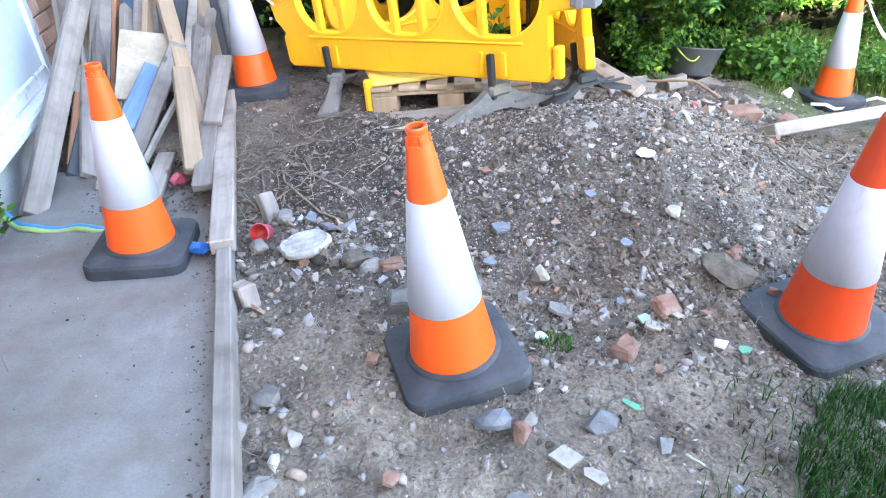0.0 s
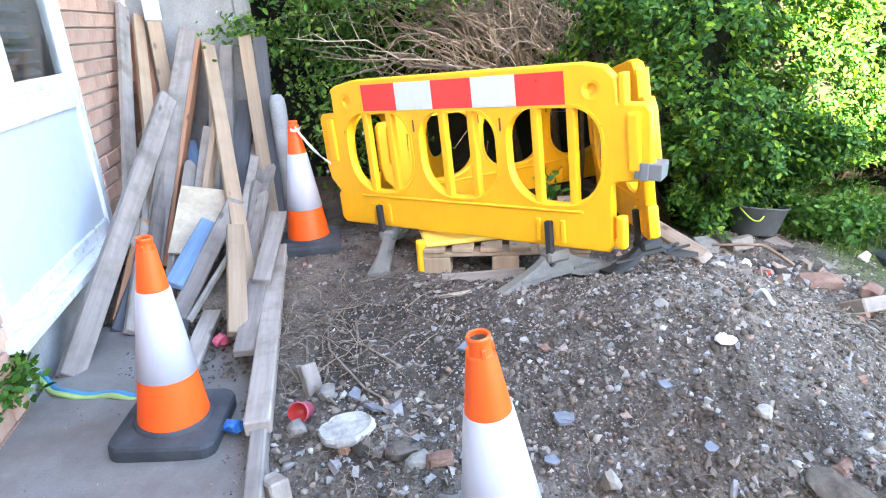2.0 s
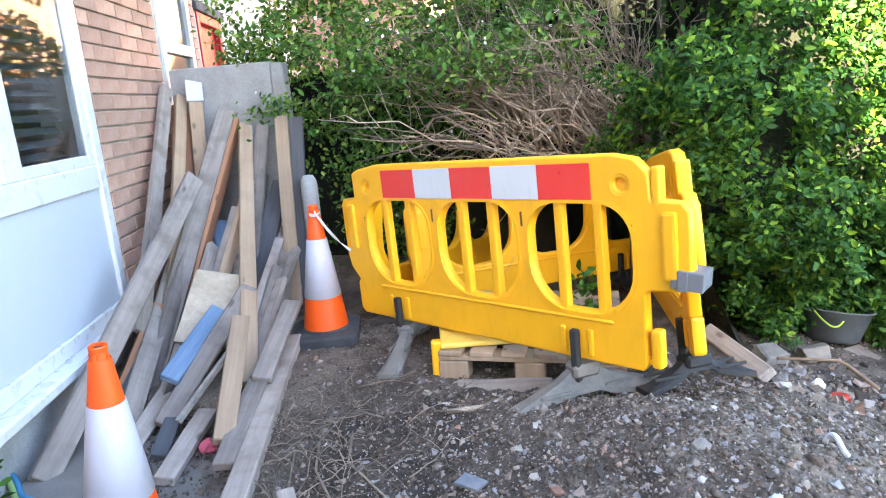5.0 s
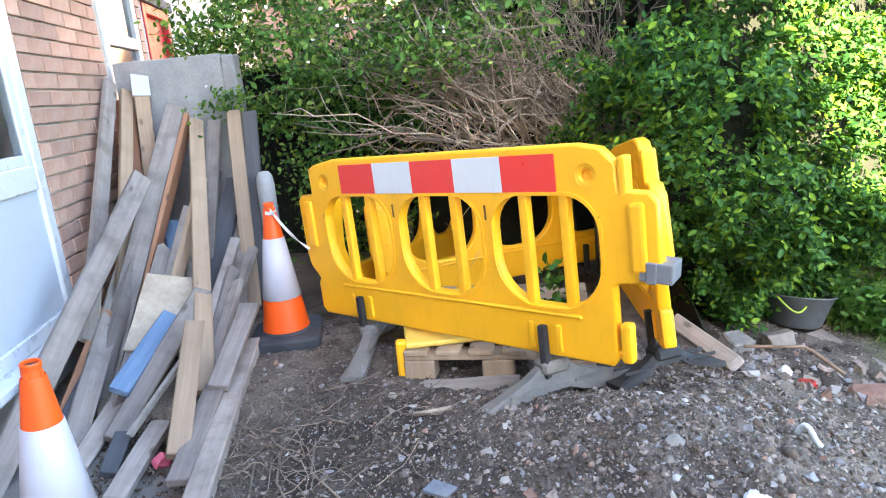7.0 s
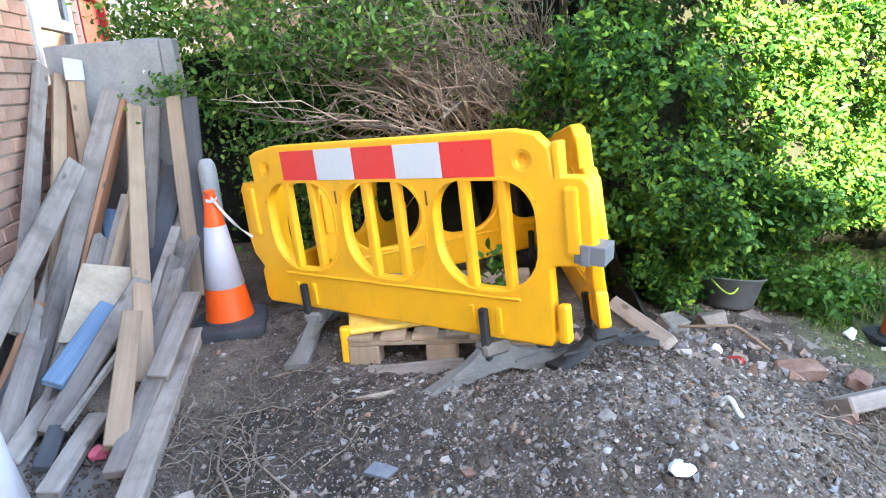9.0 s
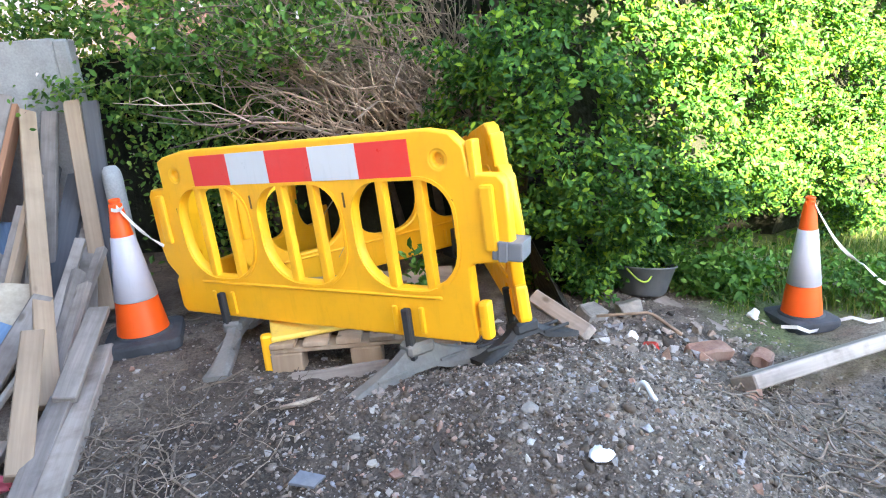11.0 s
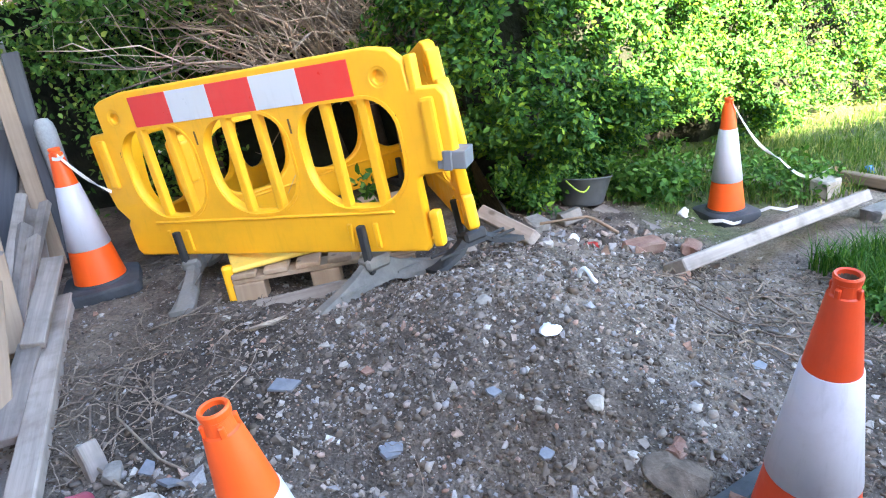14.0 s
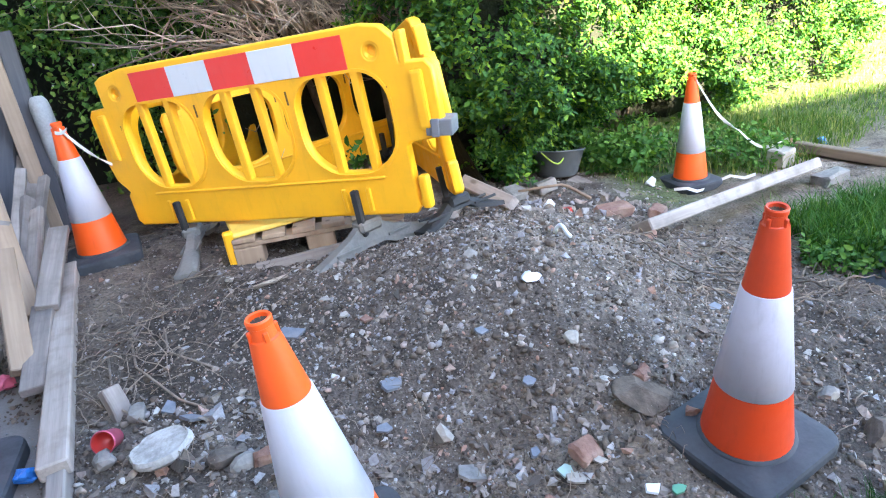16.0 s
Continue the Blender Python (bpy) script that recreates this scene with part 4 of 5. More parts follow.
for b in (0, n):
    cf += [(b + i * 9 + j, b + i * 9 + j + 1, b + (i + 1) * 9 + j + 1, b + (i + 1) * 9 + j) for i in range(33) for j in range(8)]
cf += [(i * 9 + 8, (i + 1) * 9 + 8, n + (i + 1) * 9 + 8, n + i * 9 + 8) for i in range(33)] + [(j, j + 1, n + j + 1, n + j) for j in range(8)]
mesh_object("inside", cv, cf, FOLIAGE_SHADE, hedge, label="near-black sheet standing in for the shade deep in the hedge")
stems = []
for k in range(6):
    x, y, ox, oy = hedge_point(rng.uniform(0.9, 5))
    h = rng.uniform(0.4, 1.2)
    stems.append([((x - ox * 0.50, y - oy * 0.50, lie(x, y)), 0.012), ((x - ox * 0.4, y - oy * 0.4, 0.3 * h), 0.009), ((x - ox * 0.2 + rng.normal() * 0.06, y - oy * 0.2, h), 0.004)])
mesh_object("stem_mass", *tubes(stems, 5), BARK, hedge, True)["kind"] = "stuff"

# overgrown shrub: bare twigs bent to the side, leaves over and behind them
shrub = thing("shrub", pose(0, 0, 0), "overgrown shrub with a mass of bare dry twigs", "shrub")
twigs = []
for k in range(320):
    ox, oy, oz = rng.uniform(-0.35, 0.80), rng.uniform(4.45, 4.95), rng.uniform(0.80, 1.20)
    upright = rng.uniform() < 0.14
    ang = radians(rng.uniform(55, 105) if upright else 16 + 56 * rng.beta(1.2, 1.6) + rng.normal() * 10)
    n = rng.uniform(0.4, 1.0) * (0.8 if upright else 1.15)
    d = Vector((-math.cos(ang), rng.normal() * 0.18 - 0.10, math.sin(ang)))
    p, r = Vector((ox, oy, oz)), rng.uniform(0.0036, 0.0066) + (0.004 if k % 11 == 0 else 0)
    path = []
    for q in range(6):
        path.append((p.copy(), r * (1 - 0.14 * q)))
        p = p + d * n / 5
        d = (d + Vector((rng.normal() * 0.36, rng.normal() * 0.18, rng.normal() * 0.36 + 0.04))).normalized()
    twigs.append(path)
    for q in (1, 2, 3, 4):
        if rng.uniform() > 0.6:
            continue
        p = path[q][0].copy()
        d2 = (d + Vector((rng.normal() * 0.6, rng.normal() * 0.3, rng.normal() * 0.6))).normalized()
        twigs.append([(p, r * 0.6), (p + d2 * 0.09, r * 0.5), (p + d2 * 0.17 + Vector((rng.normal() * 0.03, 0, rng.normal() * 0.04)), r * 0.4), (p + d2 * 0.25 + Vector((rng.normal() * 0.04, 0, rng.normal() * 0.05)), r * 0.2)])
mesh_object("twig_mass", *tubes(twigs, 4), TWIG, shrub, True, "bare grey-brown twigs")["kind"] = "stuff"
limbs = []
for x, y, lx, h, r in ((0.55, 5.28, 0.10, 3.2, 0.045), (0.30, 5.28, -0.25, 3.2, 0.035), (0.72, 5.28, 0.02, 3.0, 0.03), (0.05, 5.28, -0.5, 2.6, 0.03), (-0.9, 5.28, -0.1, 2.6, 0.03), (0.42, 4.7, -0.05, 2.2, 0.018)):
    limbs.append([((x + lx * t + 0.04 * noise.noise((x * 9, t * 4, 1)), y + 0.05 * noise.noise((y, t * 4, 2)), -0.1 + h * t), r * (1 - 0.6 * t)) for t in (0, 0.2, 0.4, 0.6, 0.8, 1.0)])
limbs.append([((-0.35, 4.45, 0.98), 0.009), ((-0.55, 4.42, 1.02), 0.010), ((-0.62, 4.40, 1.08), 0.008), ((-0.85, 4.35, 1.05), 0.007), ((-1.25, 4.3, 1.16), 0.004)])
limbs.append([((-0.62, 4.40, 1.06), 0.007), ((-0.9, 4.36, 1.00), 0.006), ((-1.15, 4.32, 0.96), 0.003)])
for limb in limbs:
    mesh_object("limb", *tubes([limb], 7), BARK, shrub, True)
pos = []
for k in range(62000):
    u, v = rng.uniform(), rng.uniform()
    x = -2.6 + 3.5 * u
    z = 0.75 + 2.5 * v ** 0.9
    y = 4.95 + 0.5 * noise.noise((x * 1.6, z * 1.6, 4)) + rng.normal() * 0.10
    edge = 1.42 - 0.42 * (x + 1.8) if x < -1.0 else 1.35 + 0.30 * (x + 0.6)
    if z < edge - 0.35 + 0.3 * noise.noise((x * 3, z * 3, 8)) and rng.uniform() > 0.05:
        continue
    if noise.noise((x * 3.2, z * 3.2, 11)) < (-0.13 if z > 1.75 else -0.30):
        continue
    if x < -2.22 or (x > 0.15 and 1.1 < z < 2.6 and rng.uniform() < 0.93):
        continue
    if z < 1.0 and x > -0.95:
        y = max(y, 5.32)
    if x < -1.55 and z > 1.55:
        y = 4.75 + rng.normal() * 0.12
    pos.append((x, y, z))
pos += [(-1.72 + rng.normal() * 0.09, 4.50 + rng.normal() * 0.05, 1.30 + rng.normal() * 0.055) for k in range(150)]
sprays = []
for k in range(95):
    p = Vector((rng.uniform(-0.9, 0.45), rng.uniform(4.15, 4.55), rng.uniform(1.30, 2.05)))
    d = Vector((-1.0, rng.normal() * 0.15, rng.uniform(0.0, 0.45))).normalized()
    n, r, arc = rng.uniform(0.5, 1.1), rng.uniform(0.0018, 0.0034), []
    for q in range(8):
        arc.append((p.copy(), r * (1 - 0.1 * q)))
        p = p + d * n / 7
        d = (d + Vector((rng.normal() * 0.16, rng.normal() * 0.08, rng.normal() * 0.18 - 0.06))).normalized()
    sprays.append(arc)
    for c, w in arc[2:]:
        for j in range(int(rng.integers(3, 11))):
            pos.append((c.x + rng.normal() * 0.05, c.y + rng.normal() * 0.03, c.z + rng.normal() * 0.035))
mesh_object("spray_mass", *tubes(sprays, 4), ROOT, shrub, True, "thin arching leafy twigs")["kind"] = "stuff"
pos += [(-1.12 + rng.normal() * 0.2, 4.95 + rng.normal() * 0.2, 0.55 + rng.normal() * 0.25) for k in range(1500)]
pos += [(-1.25 + rng.normal() * 0.16, 4.75 + rng.normal() * 0.12, 0.85 + rng.normal() * 0.22) for k in range(800)]
pos = np.array(pos)
leaf_cloud("leaves", pos, np.tile((0, -0.6, 0.6), (len(pos), 1)), 0.045, 0.024, LEAF_B, shrub, 1.1, 8)
pos = pos[rng.integers(0, len(pos), 260)] + np.array((0, -0.05, 0))
leaf_cloud("blossoms", pos, np.tile((0, -1.0, 0.2), (len(pos), 1)), 0.022, 0.020, PETAL, shrub, 1.0, 9)
# Near-black sheet at the back of the shrub, painted for its shade.
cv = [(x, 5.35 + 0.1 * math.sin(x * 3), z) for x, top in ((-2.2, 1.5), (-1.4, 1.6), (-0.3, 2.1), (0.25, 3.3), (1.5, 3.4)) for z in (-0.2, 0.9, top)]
mesh_object("shade_inside", cv, [(i * 3 + j, i * 3 + j + 1, i * 3 + j + 4, i * 3 + j + 3) for i in range(4) for j in range(2)], FOLIAGE_SHADE, shrub)



# ---- unseen shadow-casting blocks, and the house behind the shrub ----
def plain_house(name, x0, x1, y0, y1, eave, ridge, label, hip=0.0):
    h = thing(name, pose(0, 0, 0), label, "house")
    bm = bmesh.new()
    box(bm, (x1 - x0, y1 - y0, eave + 0.3), ((x0 + x1) / 2, (y0 + y1) / 2, (eave - 0.3) / 2))
    part("wall", bm, FARWALL, h)
    ym = (y0 + y1) / 2
    v = [(x0, y0, eave), (x1, y0, eave), (x1, y1, eave), (x0, y1, eave), (x0 + hip, ym, ridge), (x1 - hip, ym, ridge)]
    mesh_object("roof", v, [(0, 1, 5, 4), (2, 3, 4, 5), (1, 2, 5), (3, 0, 4)], ROOF, h)
    return h


# Three unseen blocks added behind the camera to shape the shadow on the hedge.
plain_house("house", -14, 3.78, -15.0, -7.0, 5.0, 10.5, "unseen hipped block added to cast the main shadow on the hedge", 2.0)
plain_house("house", 3.78, 5.5, -13.0, -8.0, 4.6, 6.82, "unseen lower block added to shade the foot of the hedge")
plain_house("house", 5.5, 11.0, -13.0, -8.0, 4.4, 6.62, "unseen lowest block added to set the shadow edge on the lawn")
plain_house("house", -16, 0.5, 13.0, 19.0, 5.0, 7.5, "brick house behind the shrub, in sunlight")

# ---- gravel and clods ----
ICO = bmesh.new()
bmesh.ops.create_icosphere(ICO, subdivisions=1, radius=1)
ICO_V = np.array([v.co[:] for v in ICO.verts])
ICO_F = np.array([[v.index for v in f.verts] for f in ICO.faces])
ICO.free()


def scatter(name, places, sizes, mat, label, seed, flat=0.6):
    """Many small uneven stones, half sunk in the ground, as one object."""
    g = np.random.default_rng(seed)
    n = len(places)
    q = g.normal(size=(n, 4))
    q /= np.linalg.norm(q, axis=1)[:, None]
    w, x, y, z = q.T
    rot = np.stack([1 - 2 * (y * y + z * z), 2 * (x * y - z * w), 2 * (x * z + y * w), 2 * (x * y + z * w), 1 - 2 * (x * x + z * z), 2 * (y * z - x * w),
                    2 * (x * z - y * w), 2 * (y * z + x * w), 1 - 2 * (x * x + y * y)], 1).reshape(n, 3, 3)
    shape = ICO_V[None] * g.uniform(0.5, 1.3, (n, 12, 1)) * np.stack([g.uniform(0.7, 1.3, n), g.uniform(0.6, 1.1, n), g.uniform(0.35, 0.9, n)], 1)[:, None, :]
    v = np.einsum("nij,nkj->nki", rot, shape) * np.asarray(sizes)[:, None, None]
    v[:, :, 2] *= flat + 0.25
    v += np.asarray(places)[:, None, :]
    f = (ICO_F[None] + (np.arange(n) * 12)[:, None, None]).reshape(-1, 3)
    me = bpy.data.meshes.new(name)
    me.vertices.add(n * 12)
    me.vertices.foreach_set("co", v.reshape(-1))
    me.loops.add(len(f) * 3)
    me.loops.foreach_set("vertex_index", f.reshape(-1).astype(np.int32))
    me.polygons.add(len(f))
    me.polygons.foreach_set("loop_start", (np.arange(len(f)) * 3).astype(np.int32))
    me.update(calc_edges=True)
    me.materials.append(mat)
    return tagged(new(name, me), label, "gravel", kind="stuff")


def rubble_material():
    m, nt, b = material("mixed_rubble", 0.9)
    rnd = nt.nodes.new("ShaderNodeNewGeometry").outputs["Random Per Island"]
    col = ramp(nt, rnd, [(0.0, (0.050, 0.041, 0.035)), (0.30, (0.150, 0.121, 0.101)), (0.60, (0.275, 0.228, 0.192)), (0.76, (0.235, 0.230, 0.244)), (0.88, (0.35, 0.310, 0.272)), (0.93, (0.31, 0.170, 0.120)), (0.97, (0.33, 0.300, 0.270)), (0.996, (0.46, 0.44, 0.41))])
    g = noise_tex(nt, 90, 4)
    col = mix(nt, 0.5, col, ramp(nt, g, [(0.3, (0.5, 0.48, 0.46)), (0.7, (1.3, 1.3, 1.3))]), "MULTIPLY")
    nt.links.new(col, b.inputs["Base Color"])
    bump(nt, b, g, 0.4, 0.004)
    return m


RUBBLE = rubble_material()


def stone_places(n, seed, mound):
    g = np.random.default_rng(seed)
    out = []
    while len(out) < n:
        if mound:
            x, y = 0.55 + g.normal() * 0.75, 2.45 + g.normal() * 0.55
        else:
            x, y = g.uniform(-1.15, 2.7), g.uniform(0.55, 3.9)
        if x < edging_x(y) + 0.03 or not 0.5 < y < 4.6 or (x > 1.7 and y > 3.3):
            continue
        out.append((x, y, rough_ground(x, y)))
    return np.array(out)


g = np.random.default_rng(21)
p = stone_places(21000, 31, True)
scatter("gravel", p, 0.0028 + 0.0078 * g.beta(1.1, 4.0, len(p)), RUBBLE, "small grey gravel over the dug mound", 41)
p = stone_places(9500, 32, False)
scatter("gravel", p, 0.003 + 0.008 * g.beta(1, 4, len(p)), RUBBLE, "small stones scattered over trodden soil", 42)
p = stone_places(900, 33, True)
scatter("gravel", p, 0.010 + 0.014 * g.beta(1, 3, len(p)), RUBBLE, "coarse stones over the dug mound", 43)
p = stone_places(260, 34, False)
scatter("gravel", p, 0.010 + 0.016 * g.beta(1, 3, len(p)), RUBBLE, "coarse stones on trodden soil", 44)
p = stone_places(2600, 35, True)
scatter("earth_clod", p, 0.006 + 0.018 * g.beta(1, 3, len(p)), CLOD, "crumbs of dark dug earth", 45)
p = np.array([(edging_x(y) + abs(g.normal()) * 0.14 + 0.04, y, 0) for y in g.uniform(0.8, 2.3, 130)])
p[:, 2] = [rough_ground(x, y) + 0.005 for x, y, z in p]
scatter("gravel", p, 0.010 + 0.024 * g.beta(1, 2.5, len(p)), RUBBLE, "broken stones along the edging board", 46)
p = np.array([(g.uniform(-1.6, -0.4), g.uniform(0.6, 2.7), 0.03) for k in range(420)])
p = p[[x < edging_x(y) - 0.06 and x > -1.05 - 0.39 * (y - 1) for x, y, z in p]]
p[:, 2] = [0.02 + 0.05 * (edging_x(y) - x) for x, y, z in p]
scatter("grit", p, 0.002 + 0.005 * g.beta(1, 4, len(p)), RUBBLE, "grit and crumbs on the concrete path", 47)


p = np.array([(g.uniform(0.85, 2.0), g.uniform(3.2, 4.4), 0) for k in range(900)])
p[:, 2] = [rough_ground(x, y) for x, y, z in p]
scatter("gravel", p, 0.005 + 0.022 * g.beta(1, 4, len(p)), RUBBLE, "broken stones and earth under the hedge", 48)
p = np.array([(g.uniform(1.2, 3.2), 0, 0) for k in range(2600)])
p[:, 1] = [g.uniform(1.0, 3.0 + 0.5 * (x - 1.4)) for x, y, z in p]
p[:, 2] = [rough_ground(x, y) for x, y, z in p]
scatter("gravel", p, 0.003 + 0.013 * g.beta(1, 5, len(p)), RUBBLE, "small stones on the trodden soil path", 49)


p = np.array([(edging_x(y) - 0.05 - abs(g.normal()) * 0.06, y, 0.02) for y in g.uniform(0.7, 2.5, 420)])
scatter("grit", p, 0.002 + 0.008 * g.beta(1, 4, len(p)), RUBBLE, "grit and soil along the edge of the concrete", 50)
p = np.array([(g.uniform(-1.55, -0.95), g.uniform(2.35, 3.1), 0.045) for k in range(900)])
scatter("earth_clod", p, 0.004 + 0.012 * g.beta(1, 3, len(p)), CLOD, "crumbs of earth and chippings under the planks", 51)

p = np.array([on(0.80 + g.normal() * 0.42, 1.86 + g.normal() * 0.20) for k in range(650)])
scatter("earth_clod", p, 0.006 + 0.016 * g.beta(1, 2.6, len(p)), CLOD, "brown lumps of earth at the foot of the mound", 71)
p = np.array([on(1.65 + g.normal() * 0.30, 1.75 + g.normal() * 0.40) for k in range(900)])
scatter("earth_clod", p, 0.005 + 0.014 * g.beta(1, 2.6, len(p)), CLOD, "dark lumps of earth beside the cone", 72)


CHIP_V = np.array([(x, y, z) for x in (-1, 1) for y in (-1, 1) for z in (-1, 1)], float)
CHIP_F = [(0, 1, 3, 2), (4, 6, 7, 5), (0, 4, 5, 1), (2, 3, 7, 6), (0, 2, 6, 4), (1, 5, 7, 3)]


def chips(name, places, sizes, mat, label, seed):
    """Flat angular chips lying at all angles, as one object."""
    h = np.random.default_rng(seed)
    verts, faces = [], []
    for k, (p, r) in enumerate(zip(places, sizes)):
        m = Euler((h.normal() * 0.7, h.normal() * 0.7, h.uniform(0, 6.28))).to_matrix()
        sh = (CHIP_V * h.uniform(0.35, 1.15, (8, 1)) + h.normal(size=(8, 3)) * 0.22) * np.array((1.0, h.uniform(0.45, 0.95), h.uniform(0.3, 0.75))) * r * 0.9
        verts += [Vector(p) + m @ Vector(v) + Vector((0, 0, r * 0.15)) for v in sh]
        faces += [tuple(i + 8 * k for i in f) for f in CHIP_F]
    return tagged(mesh_object(name, verts, faces, mat), label, "rubble", kind="stuff")


p = stone_places(1500, 61, True)
chips("rubble_chips", p, 0.006 + 0.016 * g.beta(1, 3.5, len(p)), RUBBLE, "angular stone and slate chips over the mound", 62)
p = stone_places(1300, 63, False)
chips("rubble_chips", p, 0.006 + 0.016 * g.beta(1, 3.5, len(p)), RUBBLE, "angular chips on trodden soil", 64)
p = np.array([on(0.55 + g.normal() * 0.38, 1.80 + g.normal() * 0.13) for k in range(260)])
chips("rubble_chips", p, 0.009 + 0.022 * g.beta(1, 3.2, len(p)), RUBBLE, "band of broken brick, slate and stone at the foot of the mound", 65)
p = np.array([on(-0.35 + g.normal() * 0.25, 2.08 + g.normal() * 0.12) for k in range(160)])
p = p[[x > edging_x(y) + 0.04 for x, y, z in p]]
chips("rubble_chips", p, 0.010 + 0.026 * g.beta(1, 2.6, len(p)), RUBBLE, "broken stones between the edging and the cone", 66)
p = np.array([on(1.25 + g.normal() * 0.30, 3.55 + g.normal() * 0.22) for k in range(200)])
chips("rubble_chips", p, 0.012 + 0.036 * g.beta(1, 2.6, len(p)), RUBBLE, "broken masonry between the barrier and the weeds", 67)
p = np.array([on(1.7 + g.normal() * 0.35, 1.75 + g.normal() * 0.4) for k in range(260)])
chips("rubble_chips", p, 0.008 + 0.022 * g.beta(1, 3, len(p)), RUBBLE, "broken stones on the soil by the cone", 68)


# ---- single stones, bricks and litter ----
def stone(name, x, y, size, mat, label, seed, turn=0, tilt=0, up=0.3, rough=0.3, cuts=2, category="stone"):
    ob = new(name, rock_mesh(name, size, seed, mat, 1.0, cuts, rough))
    ob.matrix_world = Matrix.Translation(on(x, y, size[2] * up)) @ pose(0, 0, 0, tilt, tilt * 0.5, turn)
    return tagged(ob, label, category)


def shard(name, x, y, w, h, thick, mat, label, seed, turn=0, tilt=12, category="shard", up=0.012):
    """A flat broken piece with an angular outline."""
    r = random.Random(seed)
    k = r.randint(4, 6)
    pts = [(w / 2 * math.cos(2 * math.pi * (i + r.uniform(-0.25, 0.25)) / k) * r.uniform(0.8, 1.1), h / 2 * math.sin(2 * math.pi * (i + r.uniform(-0.25, 0.25)) / k) * r.uniform(0.8, 1.1)) for i in range(k)]
    bm = bmesh.new()
    lo, hi = [bm.verts.new((a, b, 0)) for a, b in pts], [bm.verts.new((a * 0.97, b * 0.97, thick)) for a, b in pts]
    bm.faces.new(lo)
    bm.faces.new(hi)
    for i in range(k):
        bm.faces.new((lo[i], lo[(i + 1) % k], hi[(i + 1) % k], hi[i]))
    ob = part(name, bm, mat)
    ob.matrix_world = Matrix.Translation(on(x, y, up)) @ pose(0, 0, 0, tilt, tilt * 0.4, turn)
    return tagged(ob, label, category)


def half_brick(x, y, size, turn, tilt, label, mat=None, up=0.02, seed=1):
    bm = bmesh.new()
    box(bm, size, (0, 0, 0), 0.008)
    bmesh.ops.subdivide_edges(bm, edges=bm.edges[:], cuts=1)
    for v in bm.verts:
        v.co += Vector(noise.noise_vector(v.co * 26 + Vector((seed, seed, 0)))) * 0.016
    ob = part("brick_fragment", bm, mat or BRICK_RUB)
    ob.matrix_world = Matrix.Translation(on(x, y, up)) @ pose(0, 0, 0, tilt, tilt * 0.6, turn)
    return tagged(ob, label, "brick")


stone("white_stone", 0.762, 2.335, (0.037, 0.038, 0.012), WHITE, "flat white stone lying on the mound", 405, 60, 14, 0.9, 0.22)
stone("white_stone", 0.83, 2.11, (0.028, 0.022, 0.014), PALE_STONE, "small white stone on the mound", 5, 10, 20, 0.6, 0.3)
stone("white_stone", 0.60, 2.545, (0.028, 0.022, 0.013), PALE_STONE, "small pale stone on the mound", 6, 10, 20, 0.6, 0.3)
stone("white_stone", 0.385, 1.965, (0.032, 0.028, 0.036), PALE_STONE, "upright whitish stone at the foot of the mound", 7, 0, 0, 0.7, 0.35)
stone("white_stone", -0.37, 2.985, (0.025, 0.016, 0.010), PALE_STONE, "flat pale chip on dark soil", 8, 0, 10, 0.6, 0.2)
stone("white_stone", 0.05, 2.62, (0.020, 0.012, 0.010), PALE_STONE, "small white chip on the soil", 9, 0, 10, 0.6, 0.2)
stone("white_stone", -0.24, 1.26, (0.020, 0.022, 0.020), PALE_STONE, "small white stone on trodden soil", 10, 0, 10, 0.6, 0.3)
stone("grey_stone", -0.36, 1.39, (0.035, 0.045, 0.026), GREY_STONE, "pale grey stone beside the edging", 11, 20, 0, 0.5, 0.25)
stone("grey_stone", 0.245, 1.335, (0.042, 0.036, 0.030), SLATE, "blue-grey stone on trodden soil", 12, 20, 0, 0.5, 0.4)
stone("brown_stone", 0.315, 1.30, (0.026, 0.028, 0.022), BRICK_RUB, "brownish pink stone on trodden soil", 13, 20, 0, 0.5, 0.3)
stone("brown_stone", 0.335, 1.36, (0.024, 0.022, 0.02), GREY_STONE, "buff stone on trodden soil", 14, 20, 0, 0.5, 0.3)
stone("grey_stone", 0.505, 1.36, (0.038, 0.032, 0.026), DARK_WOOD, "dark cindery lump on trodden soil", 15, 20, 0, 0.5, 0.5)
stone("grey_stone", -0.22, 1.99, (0.05, 0.035, 0.028), BARK, "dark brown stone beside the disc", 16, 20, 0, 0.5, 0.3)
stone("grey_stone", -0.165, 1.955, (0.04, 0.028, 0.022), GREY_STONE, "grey stone beside brick rubble", 17, 20, 0, 0.5, 0.3)
stone("grey_stone", -0.565, 2.27, (0.04, 0.035, 0.03), GREY_STONE, "rounded grey stone by the edging", 18, 20, 0, 0.5, 0.3)
stone("grey_stone", -0.60, 2.08, (0.045, 0.03, 0.025), GREY_STONE, "grey stone leaning on the edging", 19, 20, 0, 0.5, 0.3)
stone("grey_stone", 1.50, 1.68, (0.06, 0.045, 0.035), BARK, "large dark brown lump of stone on the soil", 20, 20, 0, 0.4, 0.3)
stone("grey_stone", 1.47, 1.84, (0.032, 0.024, 0.02), GREY_STONE, "rounded grey pebble on the soil", 21, 20, 0, 0.5, 0.15)
stone("grey_stone", 0.96, 1.91, (0.080, 0.060, 0.022), CLOD, "stained brown concrete lump sunk in the mound", 22, 30, 15, 0.15, 0.5, 3)
stone("grey_stone", -0.29, 1.10, (0.05, 0.04, 0.03), GREY_STONE, "pale broken stone beside the edging", 25, 20, 0, 0.3, 0.4)
